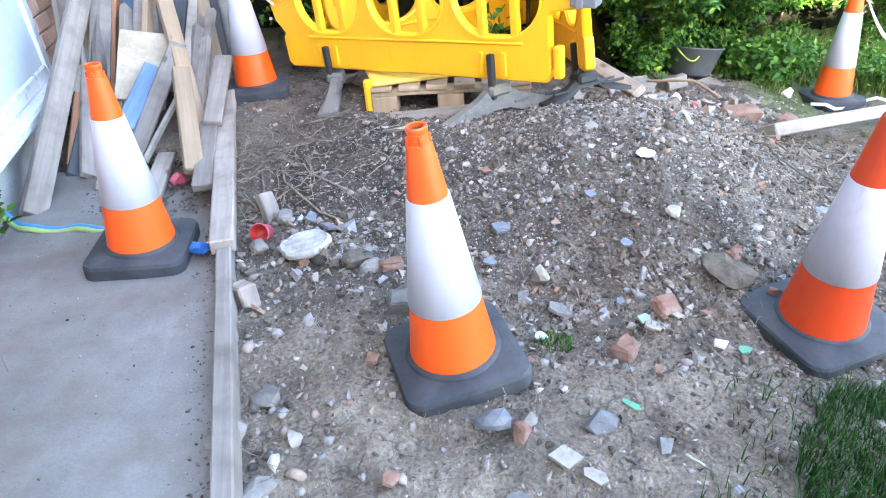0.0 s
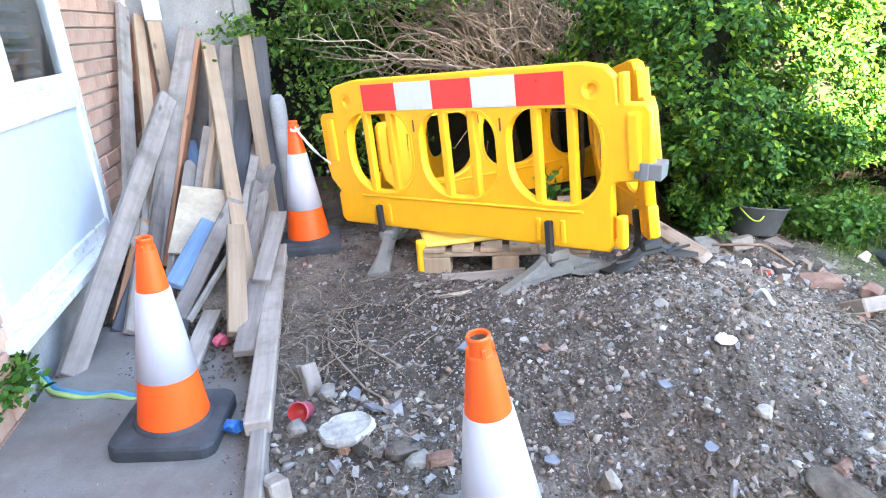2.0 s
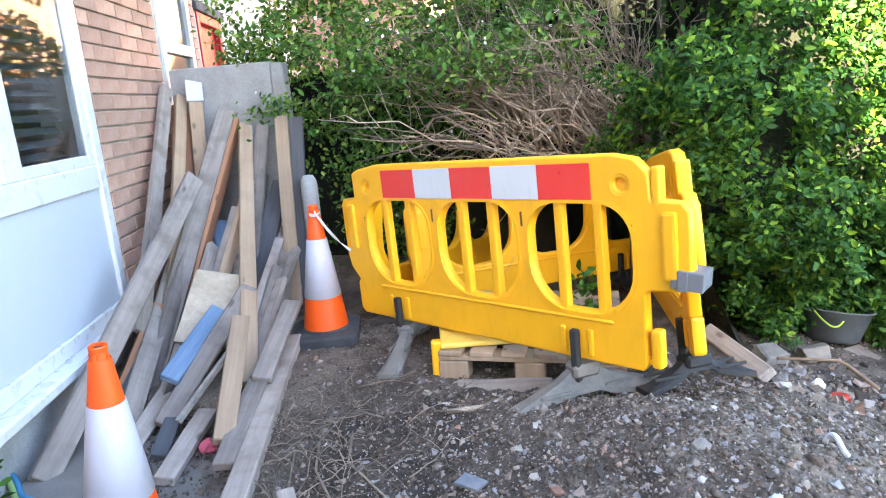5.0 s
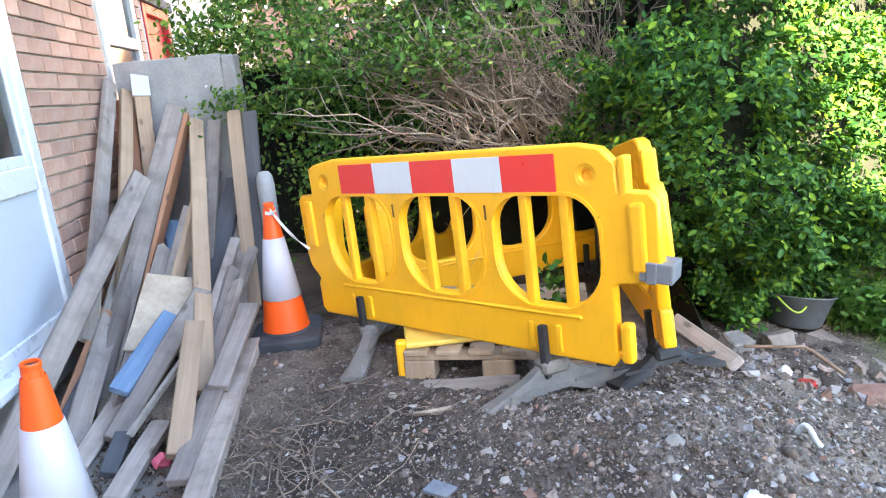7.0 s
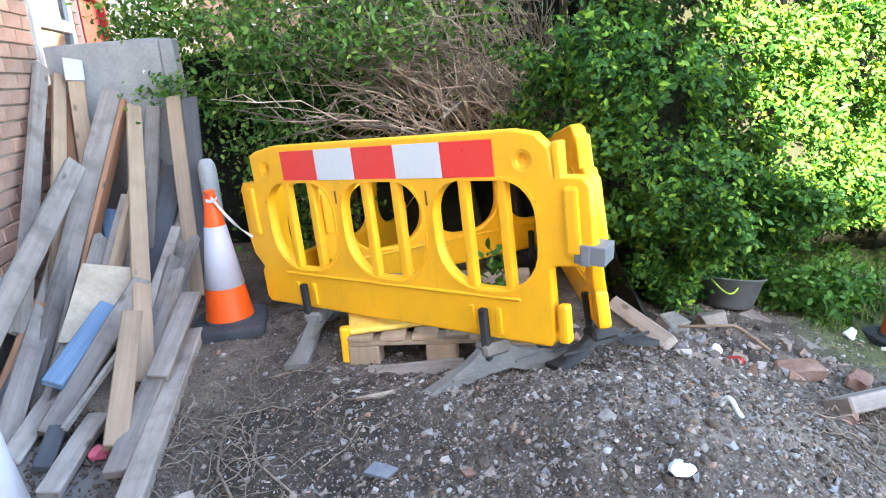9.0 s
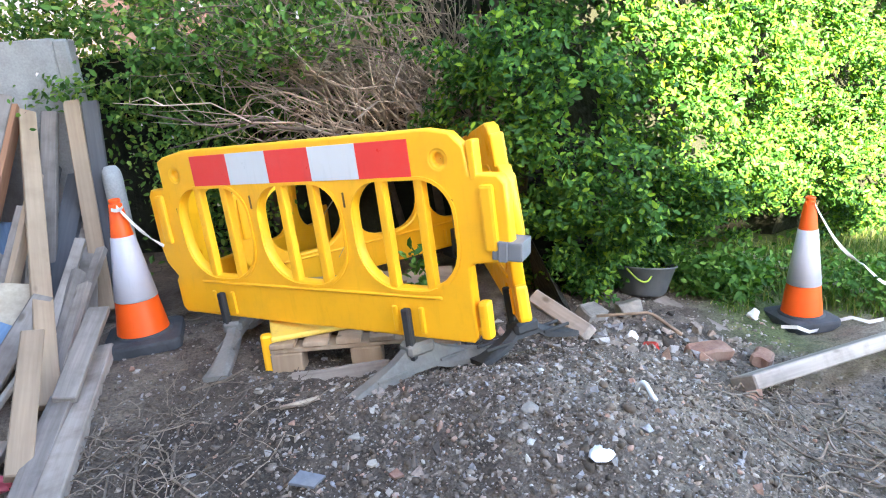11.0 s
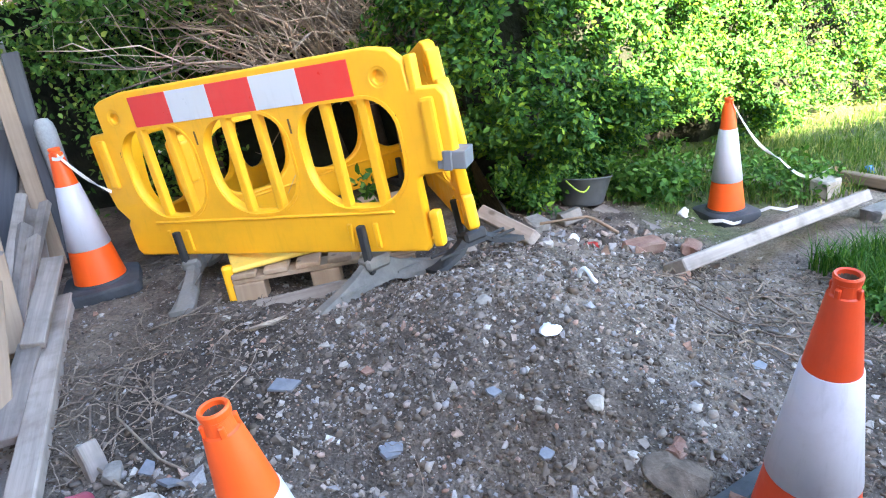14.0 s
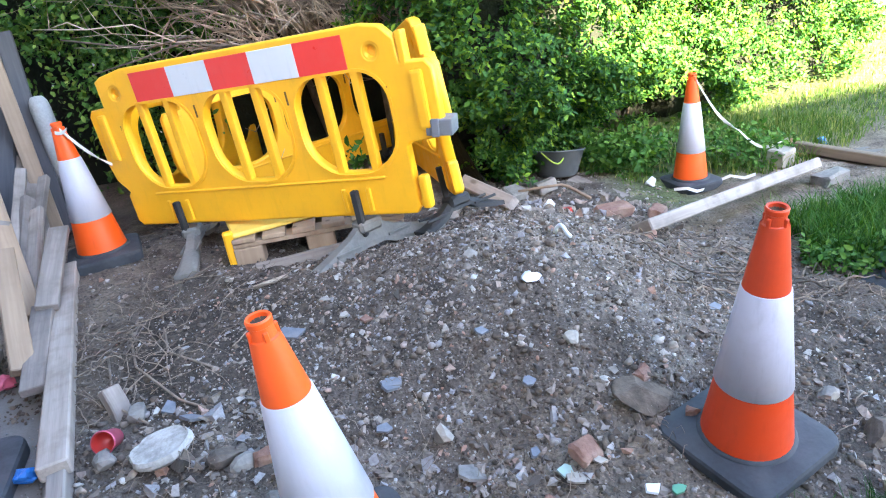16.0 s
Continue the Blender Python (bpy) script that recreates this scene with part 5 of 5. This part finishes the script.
stone("grey_stone", -0.40, 1.25, (0.05, 0.045, 0.035), GREY_STONE, "broken grey stone beside the edging", 26, 60, 0, 0.3, 0.4)
stone("pink_stone", 1.065, 1.83, (0.028, 0.02, 0.032), BRICK_RUB, "pinkish stone beside the cone", 23, 0, 0, 0.6, 0.25)
half_brick(0.745, 1.765, (0.075, 0.06, 0.04), 25, 15, "broken red-brown brick half sunk in rubble", None, 0.02, 1)
half_brick(0.615, 1.64, (0.085, 0.06, 0.04), 60, 10, "orange brick fragment on the soil", None, 0.014, 2)
half_brick(-0.105, 1.965, (0.085, 0.05, 0.045), 20, 12, "red brick fragment beside grey stones", None, 0.016, 3)
half_brick(-0.04, 1.79, (0.10, 0.085, 0.075), 12, 5, "dirty brick half with pale mortar on top", GREY_STONE, 0.02, 4)
half_brick(0.99, 1.975, (0.07, 0.05, 0.022), 40, 14, "rusty brick fragment on the mound", None, 0.006, 5)
half_brick(1.44, 3.40, (0.19, 0.09, 0.06), 15, 5, "orange perforated brick by the rubble edge", None, 0.03, 6)
half_brick(2.80, 3.66, (0.20, 0.10, 0.07), 20, 0, "dark brick under the timber beam", GREY_STONE, 0.03, 7)
half_brick(2.76, 4.06, (0.12, 0.12, 0.10), 20, 0, "buff concrete block at the end of the beams", PALE_STONE, 0.05, 8)
half_brick(1.05, 3.95, (0.14, 0.10, 0.08), 40, 15, "grey lump of broken masonry under the hedge", GREY_STONE, 0.03, 9)
half_brick(1.26, 4.02, (0.12, 0.09, 0.07), 10, -15, "buff lump of broken masonry under the hedge", GREY_STONE, 0.03, 10)
half_brick(1.68, 3.42, (0.13, 0.08, 0.06), 60, 15, "pinkish brick half beside the beam", None, 0.03, 12)
half_brick(0.25, 1.50, (0.06, 0.04, 0.03), 30, 10, "small orange brick chip beside the cone", None, 0.012, 13)
for k, (x, y, w, h, turn, mat, label) in enumerate([
        (0.26, 2.39 - 0.23, 0.08, 0.05, 20, SLATE, "blue slate shard on the soil"), (-0.065, 2.455, 0.115, 0.075, 30, SLATE, "blue-grey slate shard on the slope"), (0.255, 2.155, 0.085, 0.06, 60, SLATE, "blue slate shard on the mound"),
        (0.45, 1.85, 0.075, 0.13, 80, GREY_STONE, "upright grey slate piece in rubble"), (-0.35, 2.17, 0.045, 0.09, 95, SLATE, "slate sliver standing by the disc"), (-0.45, 2.26, 0.06, 0.07, 40, SLATE, "pale slate shard among roots"),
        (0.66, 2.02, 0.05, 0.045, 10, SLATE, "blue tile shard on the mound"), (0.415, 1.235, 0.085, 0.06, 15, PALE_STONE, "buff broken tile on trodden soil"), (0.475, 1.195, 0.07, 0.035, -30, PALE_STONE, "narrow buff tile piece on trodden soil"),
        (0.655, 1.30, 0.075, 0.045, 50, GREY_STONE, "grey broken tile on trodden soil"), (0.38, 1.725, 0.05, 0.03, 0, WHITE, "pale blue glass-like shard on soil"), (1.52, 2.25, 0.10, 0.08, 20, SLATE, "purple-grey slate shard on the slope"),
        (0.70, 1.71, 0.06, 0.04, 10, PALE_STONE, "white tile chip in rubble"), (0.62, 1.83, 0.05, 0.03, 70, SLATE, "grey slate chip in rubble"), (1.38, 2.30, 0.06, 0.045, 10, SLATE, "slate chip beside the path"),
        (0.22, 2.02, 0.055, 0.04, 5, SLATE, "slate chip on the mound"), (0.86, 1.62, 0.05, 0.035, 20, WHITE, "white pottery chip on the soil"), (-0.02, 2.08, 0.03, 0.03, 20, PALE_STONE, "white pottery chip on the soil"),
        (0.30, 1.12, 0.06, 0.04, 20, GREY_STONE, "grey stone chip on trodden soil"), (0.02, 1.14, 0.05, 0.04, 60, BRICK_RUB, "pink brick chip on trodden soil"), (-0.10, 1.55, 0.06, 0.045, 60, BRICK_RUB, "pink brick chip on trodden soil"),
        (0.56, 2.20, 0.05, 0.04, 0, SLATE, "slate chip on the mound"), (0.20, 2.44, 0.045, 0.035, 0, BRICK_RUB, "red tile chip on the mound"), (0.12, 2.50, 0.04, 0.03, 0, PALE_STONE, "pale chip on the mound")]):
    shard("shard", x, y, w, h, 0.009, mat, label, 50 + k, turn, 18)

for k, (x, y, w, h, turn, mat, label) in enumerate([
        (0.596, 1.415, 0.06, 0.022, -35, GREENISH, "torn green plastic strip on trodden soil"), (0.931, 1.628, 0.045, 0.032, 10, GREENISH, "torn green plastic scrap beside the cone"),
        (0.68, 1.738, 0.055, 0.045, 30, SEA_GLASS, "greenish glazed shard in rubble"), (0.379, 1.72, 0.036, 0.028, 0, SEA_GLASS, "pale turquoise shard on the soil"),
        (0.769, 1.736, 0.045, 0.026, -15, PALE_STONE, "white glazed tile chip in rubble"), (0.347, 1.592, 0.036, 0.03, 40, BRICK_RUB, "orange brick chip beside the cone")]):
    shard("shard", x, y, w, h, 0.006, mat, label, 150 + k, turn, 10)
plank("stick", on(0.695, 1.269, 0.012), on(0.73, 1.2389999999999999, 0.014), 0.007, 0.006, PALE_STONE, "split pale stick end on trodden soil", "stick")

disc = thing("disc", Matrix.Translation(on(-0.415, 2.055, 0.012)) @ pose(0, 0, 0, 3, -7, 10), "dirty white round disc lying on the soil", "disc")
bm = bmesh.new()
lathe(bm, [(0.001, 0.0), (0.085, 0.0), (0.098, 0.012), (0.098, 0.022), (0.090, 0.030), (0.080, 0.027), (0.001, 0.026)], 28)
bm.transform(Matrix.Diagonal((0.92, 0.74, 1.2, 1)))
for v in bm.verts:
    v.co *= 1 + 0.09 * noise.noise(v.co * 22) + 0.05 * noise.noise(v.co * 60)
part("body", bm, DISC, disc)
bm = bmesh.new()
lathe(bm, [(0.011, 0.0262), (0.008, 0.028), (0.001, 0.028)], 10)
part("bolt", bm, DARK_WOOD, disc)
cup = thing("cup", Matrix.Translation(on(-0.60, 2.145, 0.035)) @ pose(0, 0, 0, 62, 20, -10), "pink and red plastic cup lying on its side", "cup")
bm = bmesh.new()
lathe(bm, [(0.001, -0.04), (0.027, -0.04), (0.034, 0.035), (0.037, 0.038), (0.034, 0.040)], 18)
part("wall", bm, PINK, cup, smooth=True)
bm = bmesh.new()
lathe(bm, [(0.033, 0.038), (0.028, 0.0), (0.001, -0.01)], 18)
part("lining", bm, REDP, cup, "red inside", smooth=True)
for k, (x, y, mat, label) in enumerate([(-0.812, 2.085, BLUE, "crumpled blue plastic bag on the path"), (-0.775, 2.125, WHITE, "crumpled white plastic scrap on the path"), (1.92, 4.05, TAPE, "crumpled white plastic scrap in the weeds"), (1.20, 3.40, REDP, "crumpled red and white tape in rubble"), (1.12, 3.44, WHITE, "crumpled white sheet in rubble"),
                                        (-1.17, 2.66, PINK, "crumpled pink wrapper among the planks"), (0.93, 3.52, WHITE, "torn white paper on the broken timber"), (3.2, 4.3, BLUE, "small blue plastic scrap on the lawn edge")]):
    ob = stone("litter", x, y, (0.036, 0.028, 0.026), mat, label, 80 + k, 30 * k, 0, 4.4 if k in (0, 1, 5) else 0.5, 0.7, 3, "litter")
tub = thing("tub", pose(1.43, 4.37, -0.085, -9, 7, 10) @ Matrix.Scale(0.88, 4), "grey plastic tub with lime rope handle, under the hedge", "tub")
bm = bmesh.new()
lathe(bm, [(0.001, 0), (0.125, 0), (0.145, 0.02), (0.195, 0.185), (0.208, 0.19), (0.203, 0.198), (0.186, 0.19), (0.137, 0.025), (0.001, 0.012)], 28)
part("body", bm, BUCKET, tub, smooth=True)
mesh_object("handle", *tubes([[((-0.19 + 0.19 * t, -0.14 - 0.06 * math.sin(math.pi * t), 0.19 - 0.08 * math.sin(math.pi * t)), 0.006) for t in [i / 8 for i in range(9)]]], 6), RIM, tub, True, "lime green rope handle")


# ---- tapes, ropes, roots ----
def ribbon(name, pts, width, mat, label, category, twist=0.6):
    v, f = [], []
    for k, p in enumerate(pts):
        a = twist * k
        d = Vector((0.3 * math.sin(a), 0.5 * math.cos(a), math.cos(a * 0.7))).normalized() * width / 2
        v += [Vector(p) - d, Vector(p) + d]
    f = [(2 * k, 2 * k + 1, 2 * k + 3, 2 * k + 2) for k in range(len(pts) - 1)]
    ob = mesh_object(name, v, f, mat)
    so = ob.modifiers.new("thickness", "SOLIDIFY")
    so.thickness = 0.002
    return tagged(ob, label, category)


def sag(a, b, drop, n=9):
    a, b = Vector(a), Vector(b)
    return [a.lerp(b, k / n) - Vector((0, 0, drop * math.sin(math.pi * k / n))) for k in range(n + 1)]


ribbon("tape", sag((-1.08, 3.57, 0.80), (-0.92, 3.60, 0.60), 0.02), 0.015, TAPE, "white barrier tape tied from cone to barrier", "tape", 0.35)
ribbon("tape", sag((-1.10, 3.56, 0.79), (-1.04, 3.55, 0.80), 0.01, 4), 0.015, TAPE, "white barrier tape round the cone neck", "tape", 0.2)
ribbon("tape", sag((2.20, 4.06, 0.45), (2.50, 4.10, 0.10), 0.05) + sag((2.50, 4.10, 0.10), (2.85, 4.15, -0.02), 0.08) + sag((2.85, 4.15, -0.02), (3.0, 4.3, -0.18), 0.0, 3), 0.018, TAPE, "white barrier tape trailing from the cone into grass", "tape", 0.3)
ribbon("tape", [on(2.02 + 0.06 * k, 3.95 - 0.05 * math.sin(k), 0.02 + 0.03 * math.sin(k * 1.3) ** 2) for k in range(9)], 0.018, TAPE, "white barrier tape lying by the cone base", "tape", 0.5)
for k, (mat, off) in enumerate(((ROPE_B, 0.0), (ROPE_G, 0.022))):
    pts = [((-1.80 + 0.52 * t, 2.33 - 0.10 * math.sin(t * 2.6) - off + 0.015 * math.sin(t * 11), 0.085 - 0.045 * t + 0.008 * math.sin(t * 17)), 0.011) for t in [i / 16 for i in range(17)]]
    tagged(mesh_object("rope", *tubes([pts], 7), mat, None, True), ("blue" if k == 0 else "green") + " braided rope lying on the concrete by the door", "rope")
arc = [((0.935 + 0.035 * t, 2.645 - 0.045 * t * t * 1.8, on(0.95, 2.6).z + 0.012 + 0.035 * math.sin(math.pi * min(t, 0.9))), 0.008) for t in [i / 8 for i in range(9)]]
tagged(mesh_object("plastic_offcut", *tubes([arc], 6), WHITE, None, True), "curved white plastic offcut on the mound", "offcut")
pipe = [((1.00, 3.56, 0.14), 0.010), ((1.24, 3.61, 0.12), 0.010), ((1.27, 3.59, 0.11), 0.012), ((1.33, 3.42, 0.09), 0.012)]
tagged(mesh_object("pipe", *tubes([[(p, r * 0.7) for p, r in pipe]], 8), BROWN_WOOD, None, True), "bent rusty pipe lying across the rubble", "pipe")
tagged(mesh_object("stick", *tubes([[(on(-0.24, 2.82, 0.012), 0.008), (on(-0.18, 2.84, 0.015), 0.009), (on(-0.11, 2.86, 0.013), 0.007)]], 6), TWIG, None, True), "short dry stick on dark soil", "stick")


def creep(x, y, heading, length, r, g, wander=0.35, lift=0.012):
    path = []
    for k in range(12):
        path.append((on(x, y, lift + 0.018 * abs(g.normal()) * math.sin(math.pi * k / 11)), r * (1 - 0.055 * k)))
        heading += g.normal() * wander
        x, y = x + math.cos(heading) * length / 11, y + math.sin(heading) * length / 11
    return path


g = np.random.default_rng(77)
roots = [creep(-0.80 + 0.55 * g.uniform(), 2.30 + 0.8 * g.uniform(), g.uniform(0, 6.3), g.uniform(0.2, 0.6), g.uniform(0.0012, 0.0032), g) for k in range(75)]
roots += [creep(-1.05 + 0.2 * g.uniform(), 2.35 + 0.5 * g.uniform(), g.uniform(0, 6.3), 0.3, 0.003, g) for k in range(30)]
tagged(mesh_object("root_tangle", *tubes(roots, 5), ROOT, None, True), "tangle of dry roots on dug soil", "roots", kind="stuff")
roots = [creep(1.35 + 0.75 * g.uniform(), 2.35 + 0.7 * g.uniform(), g.uniform(0, 6.3), g.uniform(0.15, 0.5), g.uniform(0.002, 0.005), g) for k in range(70)]
roots += [creep(1.3 + 0.9 * g.uniform(), 1.6 + 0.9 * g.uniform(), g.uniform(0, 6.3), g.uniform(0.1, 0.3), 0.002, g) for k in range(50)]
tagged(mesh_object("root_tangle", *tubes(roots, 5), ROOT, None, True), "dry roots and stalks beside the beam", "roots", kind="stuff")
roots = [creep(-0.5 + 1.5 * g.uniform(), 1.0 + 1.2 * g.uniform(), g.uniform(0, 6.3), g.uniform(0.06, 0.25), 0.0014, g) for k in range(150)]
roots += [creep(-1.0 + 0.25 * g.uniform(), 3.75 + 0.6 * g.uniform(), g.uniform(0, 6.3), g.uniform(0.2, 0.5), 0.003, g, 0.4, 0.03) for k in range(40)]
tagged(mesh_object("root_tangle", *tubes(roots, 4), ROOT, None, True), "fine dry roots and straw over trodden soil", "roots", kind="stuff")
for path in ([(-0.70, 3.05), (-0.55, 3.10), (-0.48, 3.18)], [(-0.72, 2.75), (-0.62, 2.50), (-0.42, 2.28), (-0.32, 2.20)], [(-0.62, 2.85), (-0.52, 2.55), (-0.33, 2.40)], [(-0.75, 2.60), (-0.66, 2.35), (-0.50, 2.20)], [(1.55, 2.55), (1.62, 2.50), (1.60, 2.38), (1.64, 2.30)], [(1.58, 2.62), (1.75, 2.60), (1.80, 2.58)]):
    tagged(mesh_object("root", *tubes([[(on(x, y, 0.012), 0.0045) for x, y in path]], 6), ROOT, None, True), "thick pale root lying on dug soil", "root", "thick roots")


# ---- grass and weeds ----
def blades(name, places, height, width, mat, label, seed):
    h = np.random.default_rng(seed)
    n = len(places)
    a = h.uniform(0, 6.283, n)
    side = np.stack([np.cos(a), np.sin(a), 0 * a], 1) * width / 2
    bend = h.normal(size=(n, 3)) * np.array((0.35, 0.35, 0.05))
    t = (height * h.uniform(0.45, 1.15, n))[:, None]
    up = np.array((0, 0, 1.0))
    v = np.stack([places - side, places + side, places + side * 0.7 + (up + bend * 0.4) * t * 0.55, places - side * 0.7 + (up + bend * 0.4) * t * 0.55, places + (up * 0.95 + bend) * t], 1)
    me = bpy.data.meshes.new(name)
    f = []
    for k in range(n):
        o = 5 * k
        f += [(o, o + 1, o + 2, o + 3), (o + 3, o + 2, o + 4)]
    me.from_pydata(v.reshape(-1, 3).tolist(), [], f)
    me.materials.append(mat)
    return tagged(new(name, me), label, "grass", kind="stuff")


def patch(n, cx, cy, rx, ry, seed, lo=-0.01):
    h = np.random.default_rng(seed)
    q = []
    while len(q) < n:
        x, y = cx + h.uniform(-1, 1) * rx, cy + h.uniform(-1, 1) * ry
        if math.hypot(x - 2.19, y - 4.05) > 0.26 and ((x - cx) / rx) ** 2 + ((y - cy) / ry) ** 2 < 1 + 0.5 * noise.noise((x * 5, y * 5, seed)):
            q.append((x, y, lie(x, y) + lo))
    return np.array(q)


blades("grass", patch(6500, 2.60, 2.86, 0.56, 0.40, 1), 0.17, 0.006, GRASS, "tuft of long green grass by the soil path", 1)
blades("grass", np.concatenate([patch(13000, 1.40, 1.05, 0.56, 0.46, 2), patch(900, 1.20, 1.10, 0.52, 0.44, 12)]), 0.085, 0.004, DARK_GRASS, "edge of rough grass beside the soil", 2)
blades("grass", patch(4600, 2.55, 4.55, 1.05, 0.58, 3), 0.12, 0.006, DRY_GRASS, "rough grass round the cone", 3)
blades("grass", patch(3600, 3.55, 4.90, 1.05, 0.62, 4), 0.065, 0.007, DRY_GRASS, "lawn beside the hedge", 4)
blades("grass", patch(4200, 6.3, 6.6, 3.0, 1.9, 5), 0.07, 0.012, STRAW, "sunlit lawn", 5)
blades("grass", patch(46, -1.10, 1.28, 0.10, 0.16, 9, 0.06), 0.14, 0.005, GRASS, "thin grass blades at the foot of the wall", 9)
blades("grass", patch(160, 0.42, 1.70, 0.05, 0.05, 6), 0.05, 0.004, GRASS, "small green seedling tuft", 6)
for k, (n, cx, cy, rx, ry, hh, lf, label) in enumerate([(1300, 1.86, 4.40, 0.28, 0.26, 0.26, 0.05, "leafy green weeds beside the tub"), (900, 2.17, 2.64, 0.20, 0.18, 0.11, 0.032, "leafy weeds at the foot of the grass"), (700, 2.65, 4.25, 0.25, 0.25, 0.22, 0.04, "leafy weeds behind the beam"),
                                             (260, -1.62, 2.02, 0.10, 0.14, 0.16, 0.045, "small leafy weed at the foot of the wall"), (800, 2.15, 4.62, 0.62, 0.30, 0.17, 0.040, "leafy weeds under the hedge"), (60, 0.22, 3.62, 0.06, 0.05, 0.25, 0.05, "leafy sprig growing in the pit")]):
    q = patch(n, cx, cy, rx, ry, 60 + k)
    q[:, 2] += np.random.default_rng(k).beta(1.4, 1.6, n) * hh + (0.08 if k == 3 else 0) + (0.25 if k == 5 else 0)
    tagged(leaf_cloud("weeds", q, np.tile((0, -0.3, 0.9), (n, 1)), lf, lf * 0.55, WEED, None, 1.0, 90 + k), label, "weeds")

# trodden concrete path by the lawn, and what lies beyond it
bm = bmesh.new()
vv = [bm.verts.new((x, y, -0.135 + dz)) for dz in (0, -0.08) for x, y in ((3.25, 3.35), (4.2, 3.1), (5.4, 2.9), (5.4, 4.45), (4.9, 4.42), (4.3, 4.34), (3.25, 4.10))]
bm.faces.new(vv[:7])
bm.faces.new(vv[7:][::-1])
for i in range(7):
    bm.faces.new((vv[i], vv[(i + 1) % 7], vv[7 + (i + 1) % 7], vv[7 + i]))
tagged(part("pavement", bm, CONCRETE), "grey concrete garden path along the lawn", "path", kind="structure")
far = thing("far_hedge", pose(0, 0, 0), "sunlit bushes at the far end of the garden", "hedge")
g = np.random.default_rng(55)
q = np.stack([g.uniform(4, 19, 16000), 10.5 + g.normal(size=16000) * 0.35, g.uniform(-0.2, 3.4, 16000)], 1)
q[:, 1] += [0.8 * noise.noise((x * 0.8, z * 1.1, 2)) for x, y, z in q]
leaf_cloud("leaves", q, np.tile((0, -0.8, 0.5), (16000, 1)), 0.13, 0.075, LEAF, far, 1.0, 12)
# Near-black box behind the far leaves, painted shade again.
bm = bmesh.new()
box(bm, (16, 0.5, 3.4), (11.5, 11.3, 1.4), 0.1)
part("inside", bm, FOLIAGE_SHADE, far)
for k, (x, y, n) in enumerate(((6.9, 8.6, 1.6), (7.6, 8.9, 1.9))):
    plank("timber_beam", (x, y, -0.1), (x + n, y + 0.3, -0.08), 0.2, 0.15, GREY_WOOD, "old timber beam lying in the sunlit garden", "beam")
# Made-up lump standing for an unidentified white object beyond the lawn.
stone("white_sack", 7.8, 9.4, (0.30, 0.18, 0.14), WHITE, "white lump of unknown kind in the sunlit garden", 99, 10, 0, 0.7, 0.25, 2, "sack")

# ---- bricks of the house wall ----
PITCH_S, PITCH_Z = 0.244, 0.0815
bm = bmesh.new()
box(bm, (PITCH_S - 0.011, 0.03, PITCH_Z - 0.011), (0, 0, 0), 0.003)
me = bpy.data.meshes.new("brick")
bm.to_mesh(me)
bm.free()
me.materials.append(BRICK)
half = me.copy()
half.transform(Matrix.Diagonal((0.46, 1, 1, 1)))


def bricks(s0, s1, z0, z1):
    rng = random.Random(round(s0 * 100) + 7)
    row = 0
    z = z0 + PITCH_Z / 2
    while z < z1:
        s = s0 + (PITCH_S / 2 if row % 2 == 0 else 0)
        if row % 2:
            place_brick(half, s0 + PITCH_S / 4, z, rng)
            s = s0 + PITCH_S
        while s + PITCH_S / 2 < s1 + 0.01:
            place_brick(me, s, z, rng)
            s += PITCH_S
        if s - PITCH_S / 2 + PITCH_S * 0.45 < s1:
            place_brick(half, s - PITCH_S / 4, z, rng)
        z += PITCH_Z
        row += 1


def place_brick(mesh, s, z, rng):
    ob = new("brick", mesh)
    ob.parent = house_wall
    ob.location = (s, 0.004 + rng.uniform(-0.002, 0.002), z)
    ob.rotation_euler = (0, rng.uniform(-0.006, 0.006), rng.uniform(-0.004, 0.004))


bricks(0.112, 1.297, 0.05, 2.48)
bricks(-2.47, -1.252, -0.02, 1.45)
bricks(2.062, 2.278, 1.30, 2.5)
